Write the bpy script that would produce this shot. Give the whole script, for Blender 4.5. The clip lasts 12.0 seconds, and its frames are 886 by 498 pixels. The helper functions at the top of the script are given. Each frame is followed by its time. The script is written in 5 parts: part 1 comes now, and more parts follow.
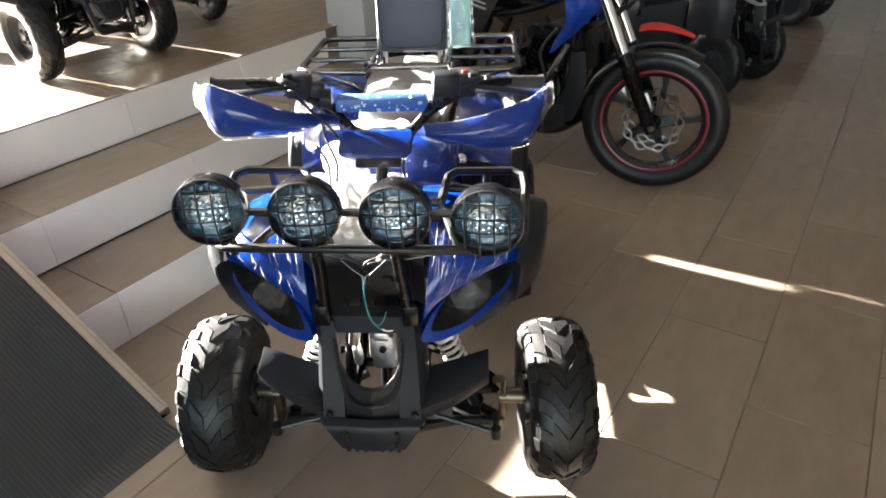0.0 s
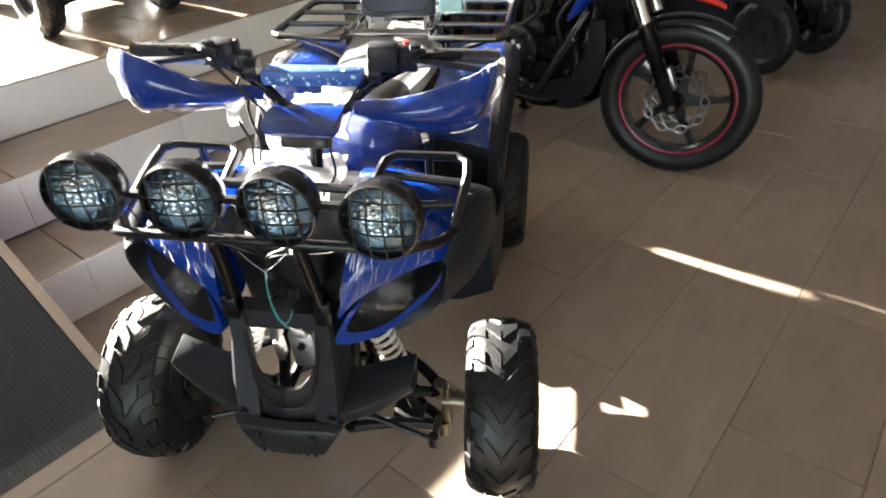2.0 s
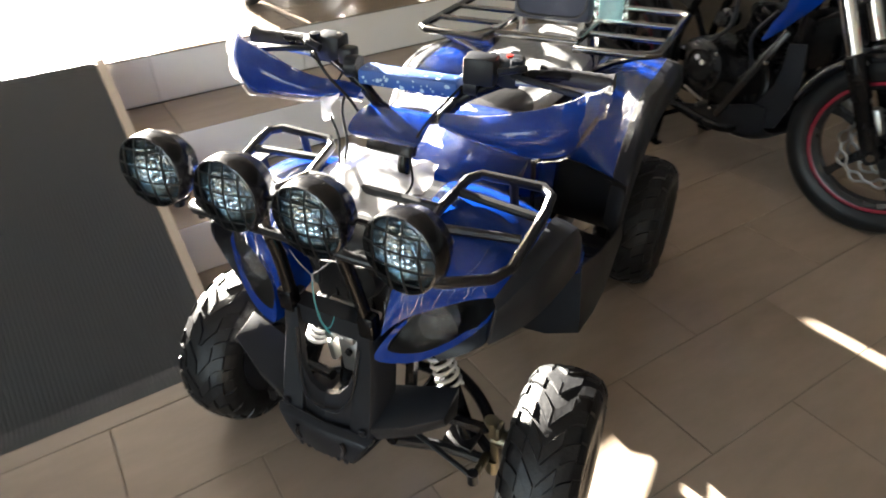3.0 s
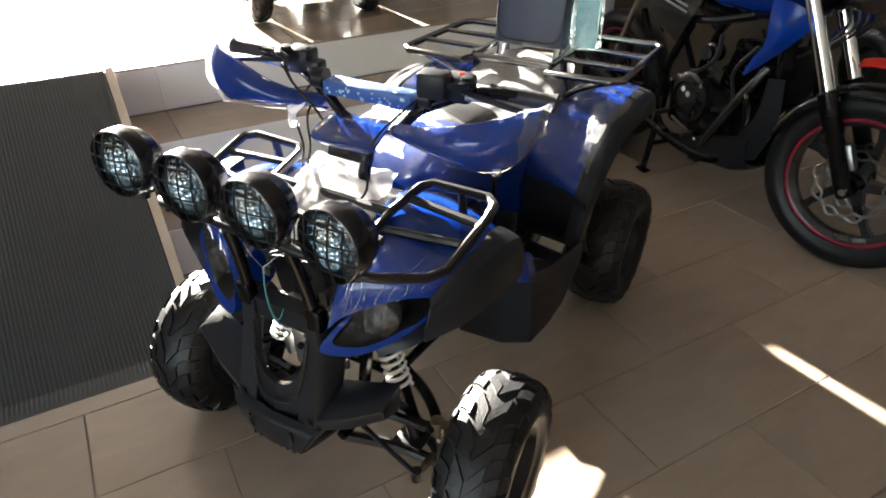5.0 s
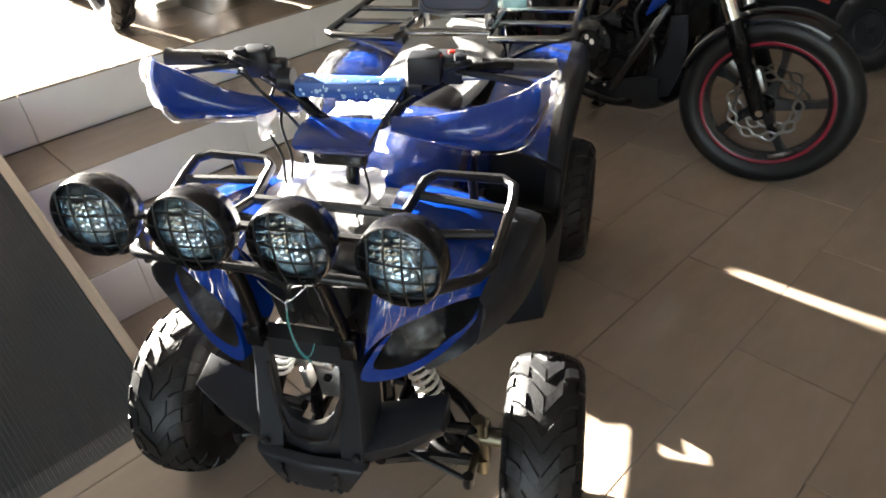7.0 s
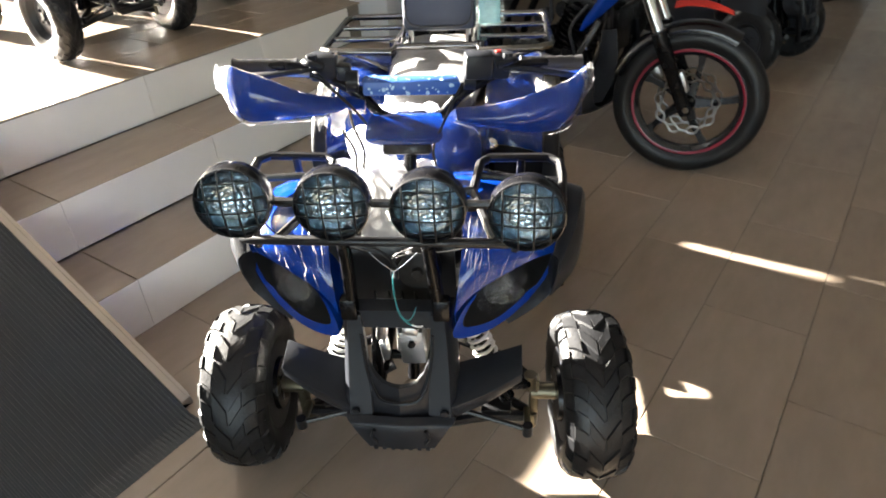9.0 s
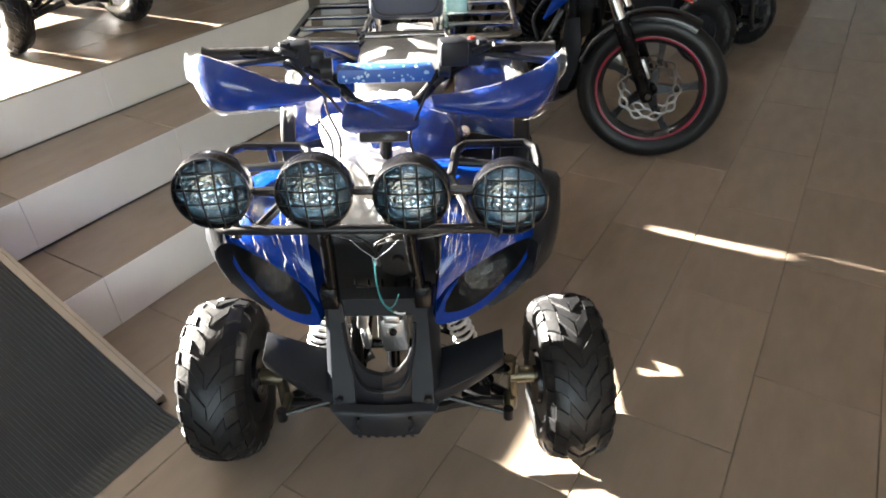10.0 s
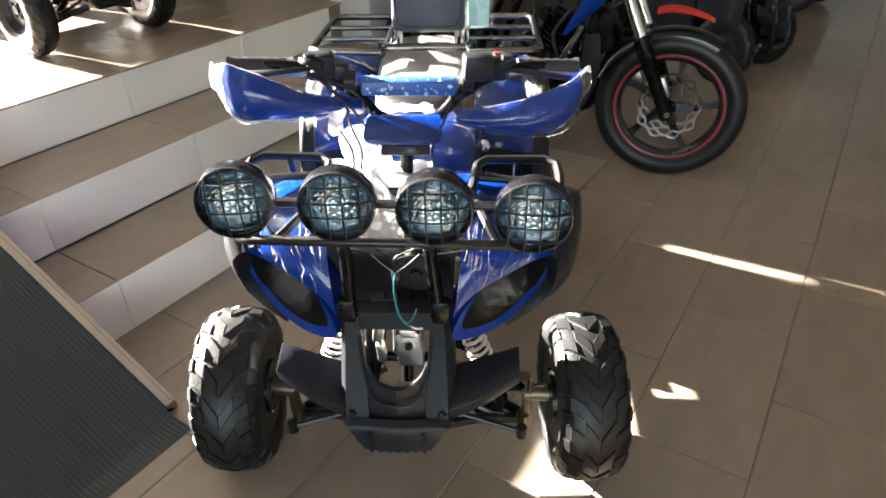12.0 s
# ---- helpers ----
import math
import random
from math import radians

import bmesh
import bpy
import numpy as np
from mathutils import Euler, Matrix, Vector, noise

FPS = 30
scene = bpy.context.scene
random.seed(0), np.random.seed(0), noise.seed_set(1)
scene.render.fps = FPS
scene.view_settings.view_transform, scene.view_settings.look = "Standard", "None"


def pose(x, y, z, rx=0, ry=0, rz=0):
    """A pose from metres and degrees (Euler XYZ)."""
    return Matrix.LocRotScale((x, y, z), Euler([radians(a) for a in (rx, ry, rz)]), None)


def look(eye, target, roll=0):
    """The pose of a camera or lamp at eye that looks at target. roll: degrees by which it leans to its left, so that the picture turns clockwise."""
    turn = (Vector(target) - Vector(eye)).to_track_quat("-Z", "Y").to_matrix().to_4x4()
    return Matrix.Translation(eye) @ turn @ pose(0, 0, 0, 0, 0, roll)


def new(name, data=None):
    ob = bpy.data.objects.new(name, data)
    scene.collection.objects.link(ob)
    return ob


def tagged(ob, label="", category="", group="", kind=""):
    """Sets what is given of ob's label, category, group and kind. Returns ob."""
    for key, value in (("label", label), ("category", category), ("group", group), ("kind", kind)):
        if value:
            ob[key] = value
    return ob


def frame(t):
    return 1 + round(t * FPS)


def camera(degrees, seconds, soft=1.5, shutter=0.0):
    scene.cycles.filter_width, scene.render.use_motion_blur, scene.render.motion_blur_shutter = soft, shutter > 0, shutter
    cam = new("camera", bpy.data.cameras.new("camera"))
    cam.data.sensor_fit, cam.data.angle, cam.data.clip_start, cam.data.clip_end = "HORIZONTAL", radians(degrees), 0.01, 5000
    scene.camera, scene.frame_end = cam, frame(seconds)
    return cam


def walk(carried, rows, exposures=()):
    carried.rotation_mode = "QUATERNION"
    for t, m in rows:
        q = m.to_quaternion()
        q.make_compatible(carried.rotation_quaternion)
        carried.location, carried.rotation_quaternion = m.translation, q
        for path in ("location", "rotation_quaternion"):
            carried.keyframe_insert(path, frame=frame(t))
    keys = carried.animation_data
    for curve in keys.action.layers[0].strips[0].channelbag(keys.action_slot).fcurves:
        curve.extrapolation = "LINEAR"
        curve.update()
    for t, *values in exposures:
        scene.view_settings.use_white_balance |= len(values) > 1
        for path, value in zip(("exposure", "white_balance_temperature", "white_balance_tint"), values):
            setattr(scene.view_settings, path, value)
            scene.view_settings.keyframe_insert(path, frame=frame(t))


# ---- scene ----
cam = camera(68.3, 12.0, soft=1.8, shutter=0.5)
PATH = [
    (0, (0.348, -1.833, 1.328), (-0.606, -0.415, 0.288), -2.3),
    (0.5, (0.35, -1.825, 1.322), (-0.587, -0.411, 0.262), -2.6),
    (1, (0.369, -1.772, 1.317), (-0.56, -0.377, 0.226), -1.8),
    (1.5, (0.437, -1.679, 1.322), (-0.593, -0.335, 0.258), -1.2),
    (2, (0.467, -1.568, 1.295), (-0.598, -0.301, 0.172), -2.6),
    (2.5, (0.42, -1.411, 1.272), (-0.746, -0.27, 0.116), 0.3),
    (3, (0.524, -1.336, 1.301), (-0.888, -0.49, 0.165), -2.4),
    (3.2, (0.587, -1.289, 1.304), (-0.864, -0.521, 0.162), -3.2),
    (4.8, (0.673, -1.266, 1.299), (-0.813, -0.44, 0.245), -0.7),
    (5, (0.659, -1.266, 1.302), (-0.816, -0.441, 0.232), -0.6),
    (5.5, (0.657, -1.253, 1.307), (-0.798, -0.443, 0.199), -2.1),
    (6, (0.625, -1.265, 1.316), (-0.814, -0.422, 0.213), -1.4),
    (6.5, (0.485, -1.324, 1.308), (-0.843, -0.34, 0.181), -1.9),
    (6.7, (0.413, -1.357, 1.294), (-0.849, -0.328, 0.133), -3.5),
    (8.3, (0.492, -1.721, 1.324), (-0.63, -0.425, 0.294), -2.8),
    (8.5, (0.45, -1.736, 1.327), (-0.622, -0.4, 0.295), -0.6),
    (9, (0.288, -1.791, 1.314), (-0.696, -0.433, 0.224), -3.1),
    (9.5, (0.265, -1.806, 1.312), (-0.634, -0.407, 0.201), -3.0),
    (10, (0.264, -1.819, 1.309), (-0.615, -0.41, 0.195), -2.4),
    (10.5, (0.257, -1.821, 1.309), (-0.64, -0.422, 0.196), -2.4),
    (11, (0.25, -1.822, 1.31), (-0.659, -0.422, 0.208), -2.2),
    (11.5, (0.249, -1.815, 1.312), (-0.653, -0.405, 0.218), -2.0),
    (12, (0.24, -1.818, 1.312), (-0.67, -0.408, 0.225), -1.2),
]
walk(cam, [(t, look(eye, target, roll)) for t, eye, target, roll in PATH],
     exposures=[(0.0, 5.20), (1.6, 5.23), (2.6, 5.17), (4.0, 5.05), (6.5, 4.99), (7.6, 5.08), (8.4, 5.16), (12.0, 5.19)])

# ---- light ----
AZ = Vector((1.0, 0.055, 0.0)).normalized()      # the way the sunlight travels over the floor
EL = radians(15.65)

world = bpy.data.worlds.new("sky")
scene.world = world
world.use_nodes = True
wn, wl = world.node_tree.nodes, world.node_tree.links
sky = wn.new("ShaderNodeTexSky")
sky.sky_type, sky.sun_disc = "NISHITA", False
sky.sun_elevation, sky.sun_rotation = EL, math.atan2(-AZ.x, -AZ.y)
wn["Background"].inputs["Strength"].default_value = 0.057
wl.new(sky.outputs[0], wn["Background"].inputs["Color"])

sun = new("sun", bpy.data.lights.new("sun", "SUN"))
sun.data.energy, sun.data.angle, sun.data.color = 5.0, radians(0.53), (1.0, 0.93, 0.82)
sun.matrix_world = look((0, 0, 6), Vector((0, 0, 6)) + AZ * math.cos(EL) - Vector((0, 0, math.sin(EL))))


def window_light(name, eye, target, wide, high, watts, colour):
    ob = new(name, bpy.data.lights.new(name, "AREA"))
    ob.data.shape, ob.data.size, ob.data.size_y = "RECTANGLE", wide, high
    ob.data.energy, ob.data.color = watts, colour
    ob.matrix_world = look(eye, target)
    return ob


# daylight in the shop front behind the camera and in the tall west windows
window_light("shopfront_daylight", (2.75, -7.8, 1.75), (2.75, 0, 1.75), 4.1, 2.7, 4.3, (0.92, 0.96, 1.0))
window_light("west_daylight", (-7.85, -1.4, 1.95), (0, -1.4, 1.95), 2.4, 2.3, 10.0, (0.95, 0.97, 1.0))


# ---- materials ----
def mat(name, base, rough=0.5, metal=0.0, vary=0.15, scale=6.0, bump=0.0, fine=120.0, coat=0.0, spots=0.0, spec=0.5, rnd=0.0):
    """A surface with a slow drift of tone, a fine grain in gloss and relief, and optional per-piece variation."""
    m = bpy.data.materials.new(name)
    m.use_nodes = True
    n, l = m.node_tree.nodes, m.node_tree.links
    b = n["Principled BSDF"]
    b.inputs["Metallic"].default_value = metal
    b.inputs["Coat Weight"].default_value = coat
    b.inputs["Coat Roughness"].default_value = 0.06
    b.inputs["Specular IOR Level"].default_value = spec
    tc = n.new("ShaderNodeTexCoord")
    big = n.new("ShaderNodeTexNoise")
    big.inputs["Scale"].default_value, big.inputs["Detail"].default_value = scale, 5
    l.new(tc.outputs["Object"], big.inputs["Vector"])
    small = n.new("ShaderNodeTexNoise")
    small.inputs["Scale"].default_value, small.inputs["Detail"].default_value = fine, 3
    l.new(tc.outputs["Object"], small.inputs["Vector"])
    ramp = n.new("ShaderNodeMix")
    ramp.data_type = "RGBA"
    ramp.inputs[6].default_value = (*[max(0.0, c * (1 - vary)) for c in base], 1)
    ramp.inputs[7].default_value = (*[min(1.0, c * (1 + vary)) for c in base], 1)
    l.new(big.outputs["Fac"], ramp.inputs[0])
    colour = ramp.outputs[2]
    if rnd:
        oi, mr, mx = n.new("ShaderNodeObjectInfo"), n.new("ShaderNodeMapRange"), n.new("ShaderNodeMix")
        mr.inputs["To Min"].default_value, mr.inputs["To Max"].default_value = 1 - rnd, 1 + rnd
        mx.data_type, mx.blend_type, mx.inputs[0].default_value = "RGBA", "MULTIPLY", 1.0
        l.new(oi.outputs["Random"], mr.inputs["Value"])
        l.new(colour, mx.inputs[6])
        l.new(mr.outputs[0], mx.inputs[7])
        colour = mx.outputs[2]
    l.new(colour, b.inputs["Base Color"])
    mr2 = n.new("ShaderNodeMapRange")
    mr2.inputs["To Min"].default_value, mr2.inputs["To Max"].default_value = max(0.02, rough * 0.75), min(1, rough * 1.25)
    l.new(big.outputs["Fac"], mr2.inputs["Value"])
    l.new(mr2.outputs[0], b.inputs["Roughness"])
    if bump:
        bp = n.new("ShaderNodeBump")
        bp.inputs["Strength"].default_value, bp.inputs["Distance"].default_value = bump, 0.002
        l.new(small.outputs["Fac"], bp.inputs["Height"])
        l.new(bp.outputs[0], b.inputs["Normal"])
    return m


def film_material(name="clear_film", milky=0.004, drawn=(1, 1, 1), crease=0.014, lines=0.26, gloss=0.12, shine=0.45):
    """Crinkled wrapping film: mostly see-through, with sharp glossy creases."""
    m = bpy.data.materials.new(name)
    m.use_nodes = True
    n, l = m.node_tree.nodes, m.node_tree.links
    n.remove(n["Principled BSDF"])
    tr, gl, df, mx, mx2 = (n.new("ShaderNodeBsdfTransparent"), n.new("ShaderNodeBsdfGlossy"), n.new("ShaderNodeBsdfTranslucent"),
                           n.new("ShaderNodeMixShader"), n.new("ShaderNodeMixShader"))
    tr.inputs[0].default_value = (0.97, 0.975, 0.98, 1)
    df.inputs[0].default_value = (0.9, 0.9, 0.9, 1)
    gl.inputs["Roughness"].default_value = gloss
    tc, wv, bp = n.new("ShaderNodeTexCoord"), n.new("ShaderNodeTexNoise"), n.new("ShaderNodeBump")
    wv.inputs["Scale"].default_value, wv.inputs["Detail"].default_value, wv.inputs["Distortion"].default_value = 26, 2.5, 1.2
    mp = n.new("ShaderNodeMapping")
    mp.inputs["Scale"].default_value = drawn
    l.new(tc.outputs["Object"], mp.inputs["Vector"])
    l.new(mp.outputs[0], wv.inputs["Vector"])
    bp.inputs["Strength"].default_value, bp.inputs["Distance"].default_value = 1.0, 0.006
    l.new(wv.outputs["Fac"], bp.inputs["Height"])
    l.new(bp.outputs[0], gl.inputs["Normal"])
    # thin crease lines, mixed whiter and glossier to stand in for glints
    d, ab, cr = n.new("ShaderNodeMath"), n.new("ShaderNodeMath"), n.new("ShaderNodeMapRange")
    d.operation, d.inputs[1].default_value = "SUBTRACT", 0.5
    ab.operation = "ABSOLUTE"
    cr.inputs["From Min"].default_value, cr.inputs["From Max"].default_value = 0.0, crease
    cr.inputs["To Min"].default_value, cr.inputs["To Max"].default_value = lines, 0.0
    l.new(wv.outputs["Fac"], d.inputs[0])
    l.new(d.outputs[0], ab.inputs[0])
    l.new(ab.outputs[0], cr.inputs["Value"])
    mk = n.new("ShaderNodeMath")
    mk.operation, mk.inputs[1].default_value = "MULTIPLY_ADD", 0.45
    mk.inputs[2].default_value = milky
    l.new(cr.outputs[0], mk.inputs[0])
    l.new(mk.outputs[0], mx2.inputs[0])
    l.new(tr.outputs[0], mx2.inputs[1])
    d2, both = n.new("ShaderNodeBsdfDiffuse"), n.new("ShaderNodeMixShader")
    d2.inputs[0].default_value = (0.9, 0.9, 0.9, 1)
    l.new(df.outputs[0], both.inputs[1])
    l.new(d2.outputs[0], both.inputs[2])
    l.new(both.outputs[0], mx2.inputs[2])
    fr, ma = n.new("ShaderNodeFresnel"), n.new("ShaderNodeMath")
    fr.inputs["IOR"].default_value = 1.45
    l.new(bp.outputs[0], fr.inputs["Normal"])
    ma.operation, ma.inputs[1].default_value = "MULTIPLY_ADD", shine
    l.new(fr.outputs[0], ma.inputs[0])
    ad = n.new("ShaderNodeMath")
    ad.operation, ad.inputs[1].default_value = "MULTIPLY", 0.35
    l.new(cr.outputs[0], ad.inputs[0])
    l.new(ad.outputs[0], ma.inputs[2])
    l.new(ma.outputs[0], mx.inputs[0])
    l.new(mx2.outputs[0], mx.inputs[1])
    l.new(gl.outputs[0], mx.inputs[2])
    l.new(mx.outputs[0], n["Material Output"].inputs[0])
    return m


def glass_material(name, tint, rough=0.02):
    m = bpy.data.materials.new(name)
    m.use_nodes = True
    b = m.node_tree.nodes["Principled BSDF"]
    b.inputs["Base Color"].default_value = (*tint, 1)
    b.inputs["Transmission Weight"].default_value = 1.0
    b.inputs["Roughness"].default_value = rough
    b.inputs["IOR"].default_value = 1.45
    return m


def reflector_material():
    """A faceted lamp reflector: bright metal broken into rows of small cushions."""
    m = bpy.data.materials.new("faceted_reflector")
    m.use_nodes = True
    n, l = m.node_tree.nodes, m.node_tree.links
    b = n["Principled BSDF"]
    b.inputs["Base Color"].default_value = (0.37, 0.47, 0.535, 1)
    b.inputs["Metallic"].default_value, b.inputs["Roughness"].default_value = 1.0, 0.07
    tc, vo, bp = n.new("ShaderNodeTexCoord"), n.new("ShaderNodeTexVoronoi"), n.new("ShaderNodeBump")
    vo.voronoi_dimensions = "2D"
    vo.inputs["Scale"].default_value, vo.inputs["Randomness"].default_value = 86, 0.45
    sp, cb, sq = n.new("ShaderNodeSeparateXYZ"), n.new("ShaderNodeCombineXYZ"), n.new("ShaderNodeMath")
    l.new(tc.outputs["Object"], sp.inputs[0])
    l.new(sp.outputs["Y"], cb.inputs["X"])
    l.new(sp.outputs["Z"], cb.inputs["Y"])
    l.new(cb.outputs[0], vo.inputs["Vector"])
    sq.operation, sq.inputs[1].default_value = "POWER", 2.0
    l.new(vo.outputs["Distance"], sq.inputs[0])
    bp.inputs["Strength"].default_value, bp.inputs["Distance"].default_value = 1.0, 0.0034
    low, mu = n.new("ShaderNodeMapRange"), n.new("ShaderNodeMath")
    low.inputs["From Min"].default_value, low.inputs["From Max"].default_value = -0.036, -0.020
    low.inputs["To Min"].default_value = 0.25
    mu.operation = "MULTIPLY"
    l.new(sp.outputs["Z"], low.inputs["Value"])
    l.new(sq.outputs[0], mu.inputs[0])
    l.new(low.outputs[0], mu.inputs[1])
    l.new(mu.outputs[0], bp.inputs["Height"])
    l.new(bp.outputs[0], b.inputs["Normal"])
    return m


def tile_material(name, a, b_, rough, rnd, streak=(1, 1, 1)):
    """Glazed stoneware: cloudy body with drawn streaks, a satin glaze and per-piece tone."""
    m = mat(name, a, rough, vary=0.0, scale=2.2, bump=0.05, fine=160, rnd=rnd)
    n, l = m.node_tree.nodes, m.node_tree.links
    mix = next(k for k in n if k.type == "MIX" and k.blend_type == "MIX")
    tc = next(k for k in n if k.type == "TEX_COORD")
    mp, nz = n.new("ShaderNodeMapping"), n.new("ShaderNodeTexNoise")
    mp.inputs["Scale"].default_value = streak
    oi, vm = n.new("ShaderNodeObjectInfo"), n.new("ShaderNodeVectorMath")
    vm.operation = "ADD"
    sc = n.new("ShaderNodeMath")
    sc.operation, sc.inputs[1].default_value = "MULTIPLY", 37.0
    l.new(oi.outputs["Random"], sc.inputs[0])
    l.new(tc.outputs["Object"], vm.inputs[0])
    l.new(sc.outputs[0], vm.inputs[1])
    l.new(vm.outputs[0], mp.inputs["Vector"])
    nz.inputs["Scale"].default_value, nz.inputs["Detail"].default_value, nz.inputs["Roughness"].default_value = 5.0, 6, 0.62
    l.new(mp.outputs[0], nz.inputs["Vector"])
    mix.inputs[6].default_value, mix.inputs[7].default_value = (*a, 1), (*b_, 1)
    l.new(nz.outputs["Fac"], mix.inputs[0])
    return m


M_TILE = tile_material("brown_floor_tile", (0.197, 0.155, 0.117), (0.292, 0.238, 0.185), 0.20, 0.06, (3.0, 1.0, 1.0))
M_RISER = tile_material("pale_riser_tile", (0.66, 0.615, 0.56), (0.755, 0.715, 0.66), 0.35, 0.04, (1.0, 1.0, 2.0))
M_GROUT = mat("dark_grout", (0.145, 0.118, 0.092), 0.9, vary=0.3, scale=30, bump=0.3)
M_WALL = mat("painted_plaster", (0.42, 0.45, 0.48), 0.85, vary=0.05, scale=1.5, bump=0.15)
M_CEIL = mat("white_ceiling", (0.70, 0.70, 0.69), 0.9, vary=0.03, scale=1.0, bump=0.1)
M_COLUMN = mat("grey_column_paint", (0.42, 0.43, 0.44), 0.7, vary=0.06, scale=3, bump=0.1)
M_MAT = mat("ribbed_rubber", (0.0150, 0.0212, 0.0252), 0.48, vary=0.40, scale=4, bump=0.35, fine=260, spec=0.55)
M_ALU = mat("aluminium", (0.40, 0.37, 0.33), 0.36, metal=1.0, vary=0.08, scale=14, bump=0.05)
M_BLUE = mat("blue_gloss_plastic", (0.0012, 0.021, 0.165), 0.14, vary=0.12, scale=5, coat=0.10, spec=0.30, bump=0.03, fine=60)
M_BLACKP = mat("black_textured_plastic", (0.0118, 0.0130, 0.0162), 0.36, vary=0.25, scale=9, bump=0.15, fine=420, spec=0.17)
M_BLACKG = mat("black_gloss_paint", (0.012, 0.012, 0.013), 0.24, vary=0.2, scale=12, coat=0.15, spec=0.35)
M_LACQUER = mat("black_lacquer", (0.004, 0.004, 0.005), 0.20, vary=0.2, scale=12, coat=0.12, spec=0.28)
M_BLACKM = mat("black_satin_steel", (0.003, 0.003, 0.0036), 0.26, metal=0.0, vary=0.25, scale=15, bump=0.05, spec=0.18)
M_RUBBER = mat("tyre_rubber", (0.0050, 0.0052, 0.0060), 0.45, vary=0.35, scale=11, bump=0.40, fine=130, spec=0.32)
M_RACK = mat("satin_black_rack", (0.006, 0.006, 0.007), 0.36, vary=0.2, scale=14, bump=0.04, spec=0.34)
M_CHROME = mat("chrome", (0.80, 0.80, 0.80), 0.10, metal=1.0, vary=0.05, scale=20)
M_STEEL = mat("bare_cast_metal", (0.25, 0.245, 0.24), 0.35, metal=1.0, vary=0.25, scale=18, bump=0.15)
M_CAST = mat("bright_casting", (0.40, 0.395, 0.385), 0.32, metal=0.95, vary=0.2, scale=30, bump=0.4, fine=220)
M_GUN = mat("polished_dark_metal", (0.16, 0.155, 0.15), 0.20, metal=1.0, vary=0.2, scale=16, bump=0.03)
M_ZINC = mat("yellow_zinc_steel", (0.13, 0.115, 0.080), 0.42, metal=1.0, vary=0.3, scale=22, bump=0.1)
M_WHITE = mat("white_enamel", (0.80, 0.80, 0.79), 0.30, vary=0.05, scale=10, coat=0.3)
M_SEAT = mat("black_vinyl", (0.012, 0.012, 0.014), 0.40, vary=0.2, scale=10, bump=0.4, fine=330)
M_BACKREST = mat("navy_vinyl", (0.030, 0.038, 0.060), 0.48, vary=0.15, scale=10, bump=0.35, fine=330)
M_RED = mat("red_plastic", (0.45, 0.020, 0.012), 0.30, vary=0.12, scale=8, coat=0.3)
M_REDLINE = mat("red_rim_tape", (0.17, 0.003, 0.018), 0.30, vary=0.1, scale=20)
M_CABLE = mat("black_cable", (0.007, 0.007, 0.007), 0.4, vary=0.2, scale=20, spec=0.2)
M_TEAL = mat("teal_wire", (0.02, 0.17, 0.19), 0.35, vary=0.2, scale=30)
M_GREYP = mat("silver_plastic", (0.27, 0.29, 0.33), 0.35, vary=0.08, scale=8, coat=0.2)
M_PAD = mat("blue_bar_pad", (0.015, 0.075, 0.30), 0.45, vary=0.15, scale=20, bump=0.2)
M_DOT = mat("pale_print", (0.32, 0.47, 0.66), 0.5, vary=0.05)
M_PAPER = mat("teal_print_paper", (0.22, 0.40, 0.40), 0.5, vary=0.5, scale=25)
M_FILM = film_material(gloss=0.05, shine=0.26, lines=0.40)
M_FILM2 = film_material("milky_film", 0.38)
M_BUNCH = film_material("bunched_film", 0.60)
M_SEAM = film_material("gathered_film", 0.10, crease=0.05)
M_TAUT = film_material("drawn_film", 0.0, (6.0, 0.6, 0.6), 0.022, 0.11, gloss=0.05, shine=0.07)
M_PLEAT = film_material("pleated_film", 0.16)
M_CRYSTAL = film_material("crumpled_film", 0.0, (2.0, 2.0, 2.0), 0.03, 0.14, 0.04, shine=0.36)
M_LENS = glass_material("lamp_glass", (0.97, 0.99, 1.0), 0.03)
M_CLEAR = glass_material("clear_plastic", (0.95, 0.97, 1.0), 0.06)
M_REFL = reflector_material()


# ---- mesh helpers ----
def part(name, bm, material, parent=None, label="", m=None, smooth=40):
    me = bpy.data.meshes.new(name)
    bmesh.ops.recalc_face_normals(bm, faces=bm.faces[:])
    bm.to_mesh(me)
    bm.free()
    me.materials.append(material)
    if smooth:
        me.shade_smooth()
        me.set_sharp_from_angle(angle=radians(smooth))
    ob = new(name, me)
    ob.parent = parent
    if m is not None:
        ob.matrix_basis = m
    if label:
        tagged(ob, label)
    return ob


def thing(name, m, label, category, group="", kind=""):
    ob = new(name)
    ob.matrix_basis = m
    ob.empty_display_size = 0.1
    return tagged(ob, label, category, group, kind)


def V(*a):
    return Vector(a)


def curve(pts, n=6, closed=False):
    """A smooth run of points through the given ones."""
    p = [Vector(q) for q in pts]
    k, out = len(p), []
    for i in range(k if closed else k - 1):
        if closed:
            a, b, c, d = p[i - 1], p[i], p[(i + 1) % k], p[(i + 2) % k]
        else:
            a, b, c, d = p[max(i - 1, 0)], p[i], p[i + 1], p[min(i + 2, k - 1)]
        for j in range(n):
            t = j / n
            out.append(0.5 * ((2 * b) + (c - a) * t + (2 * a - 5 * b + 4 * c - d) * t * t + (3 * b - a - 3 * c + d) * t ** 3))
    if not closed:
        out.append(p[-1])
    return out


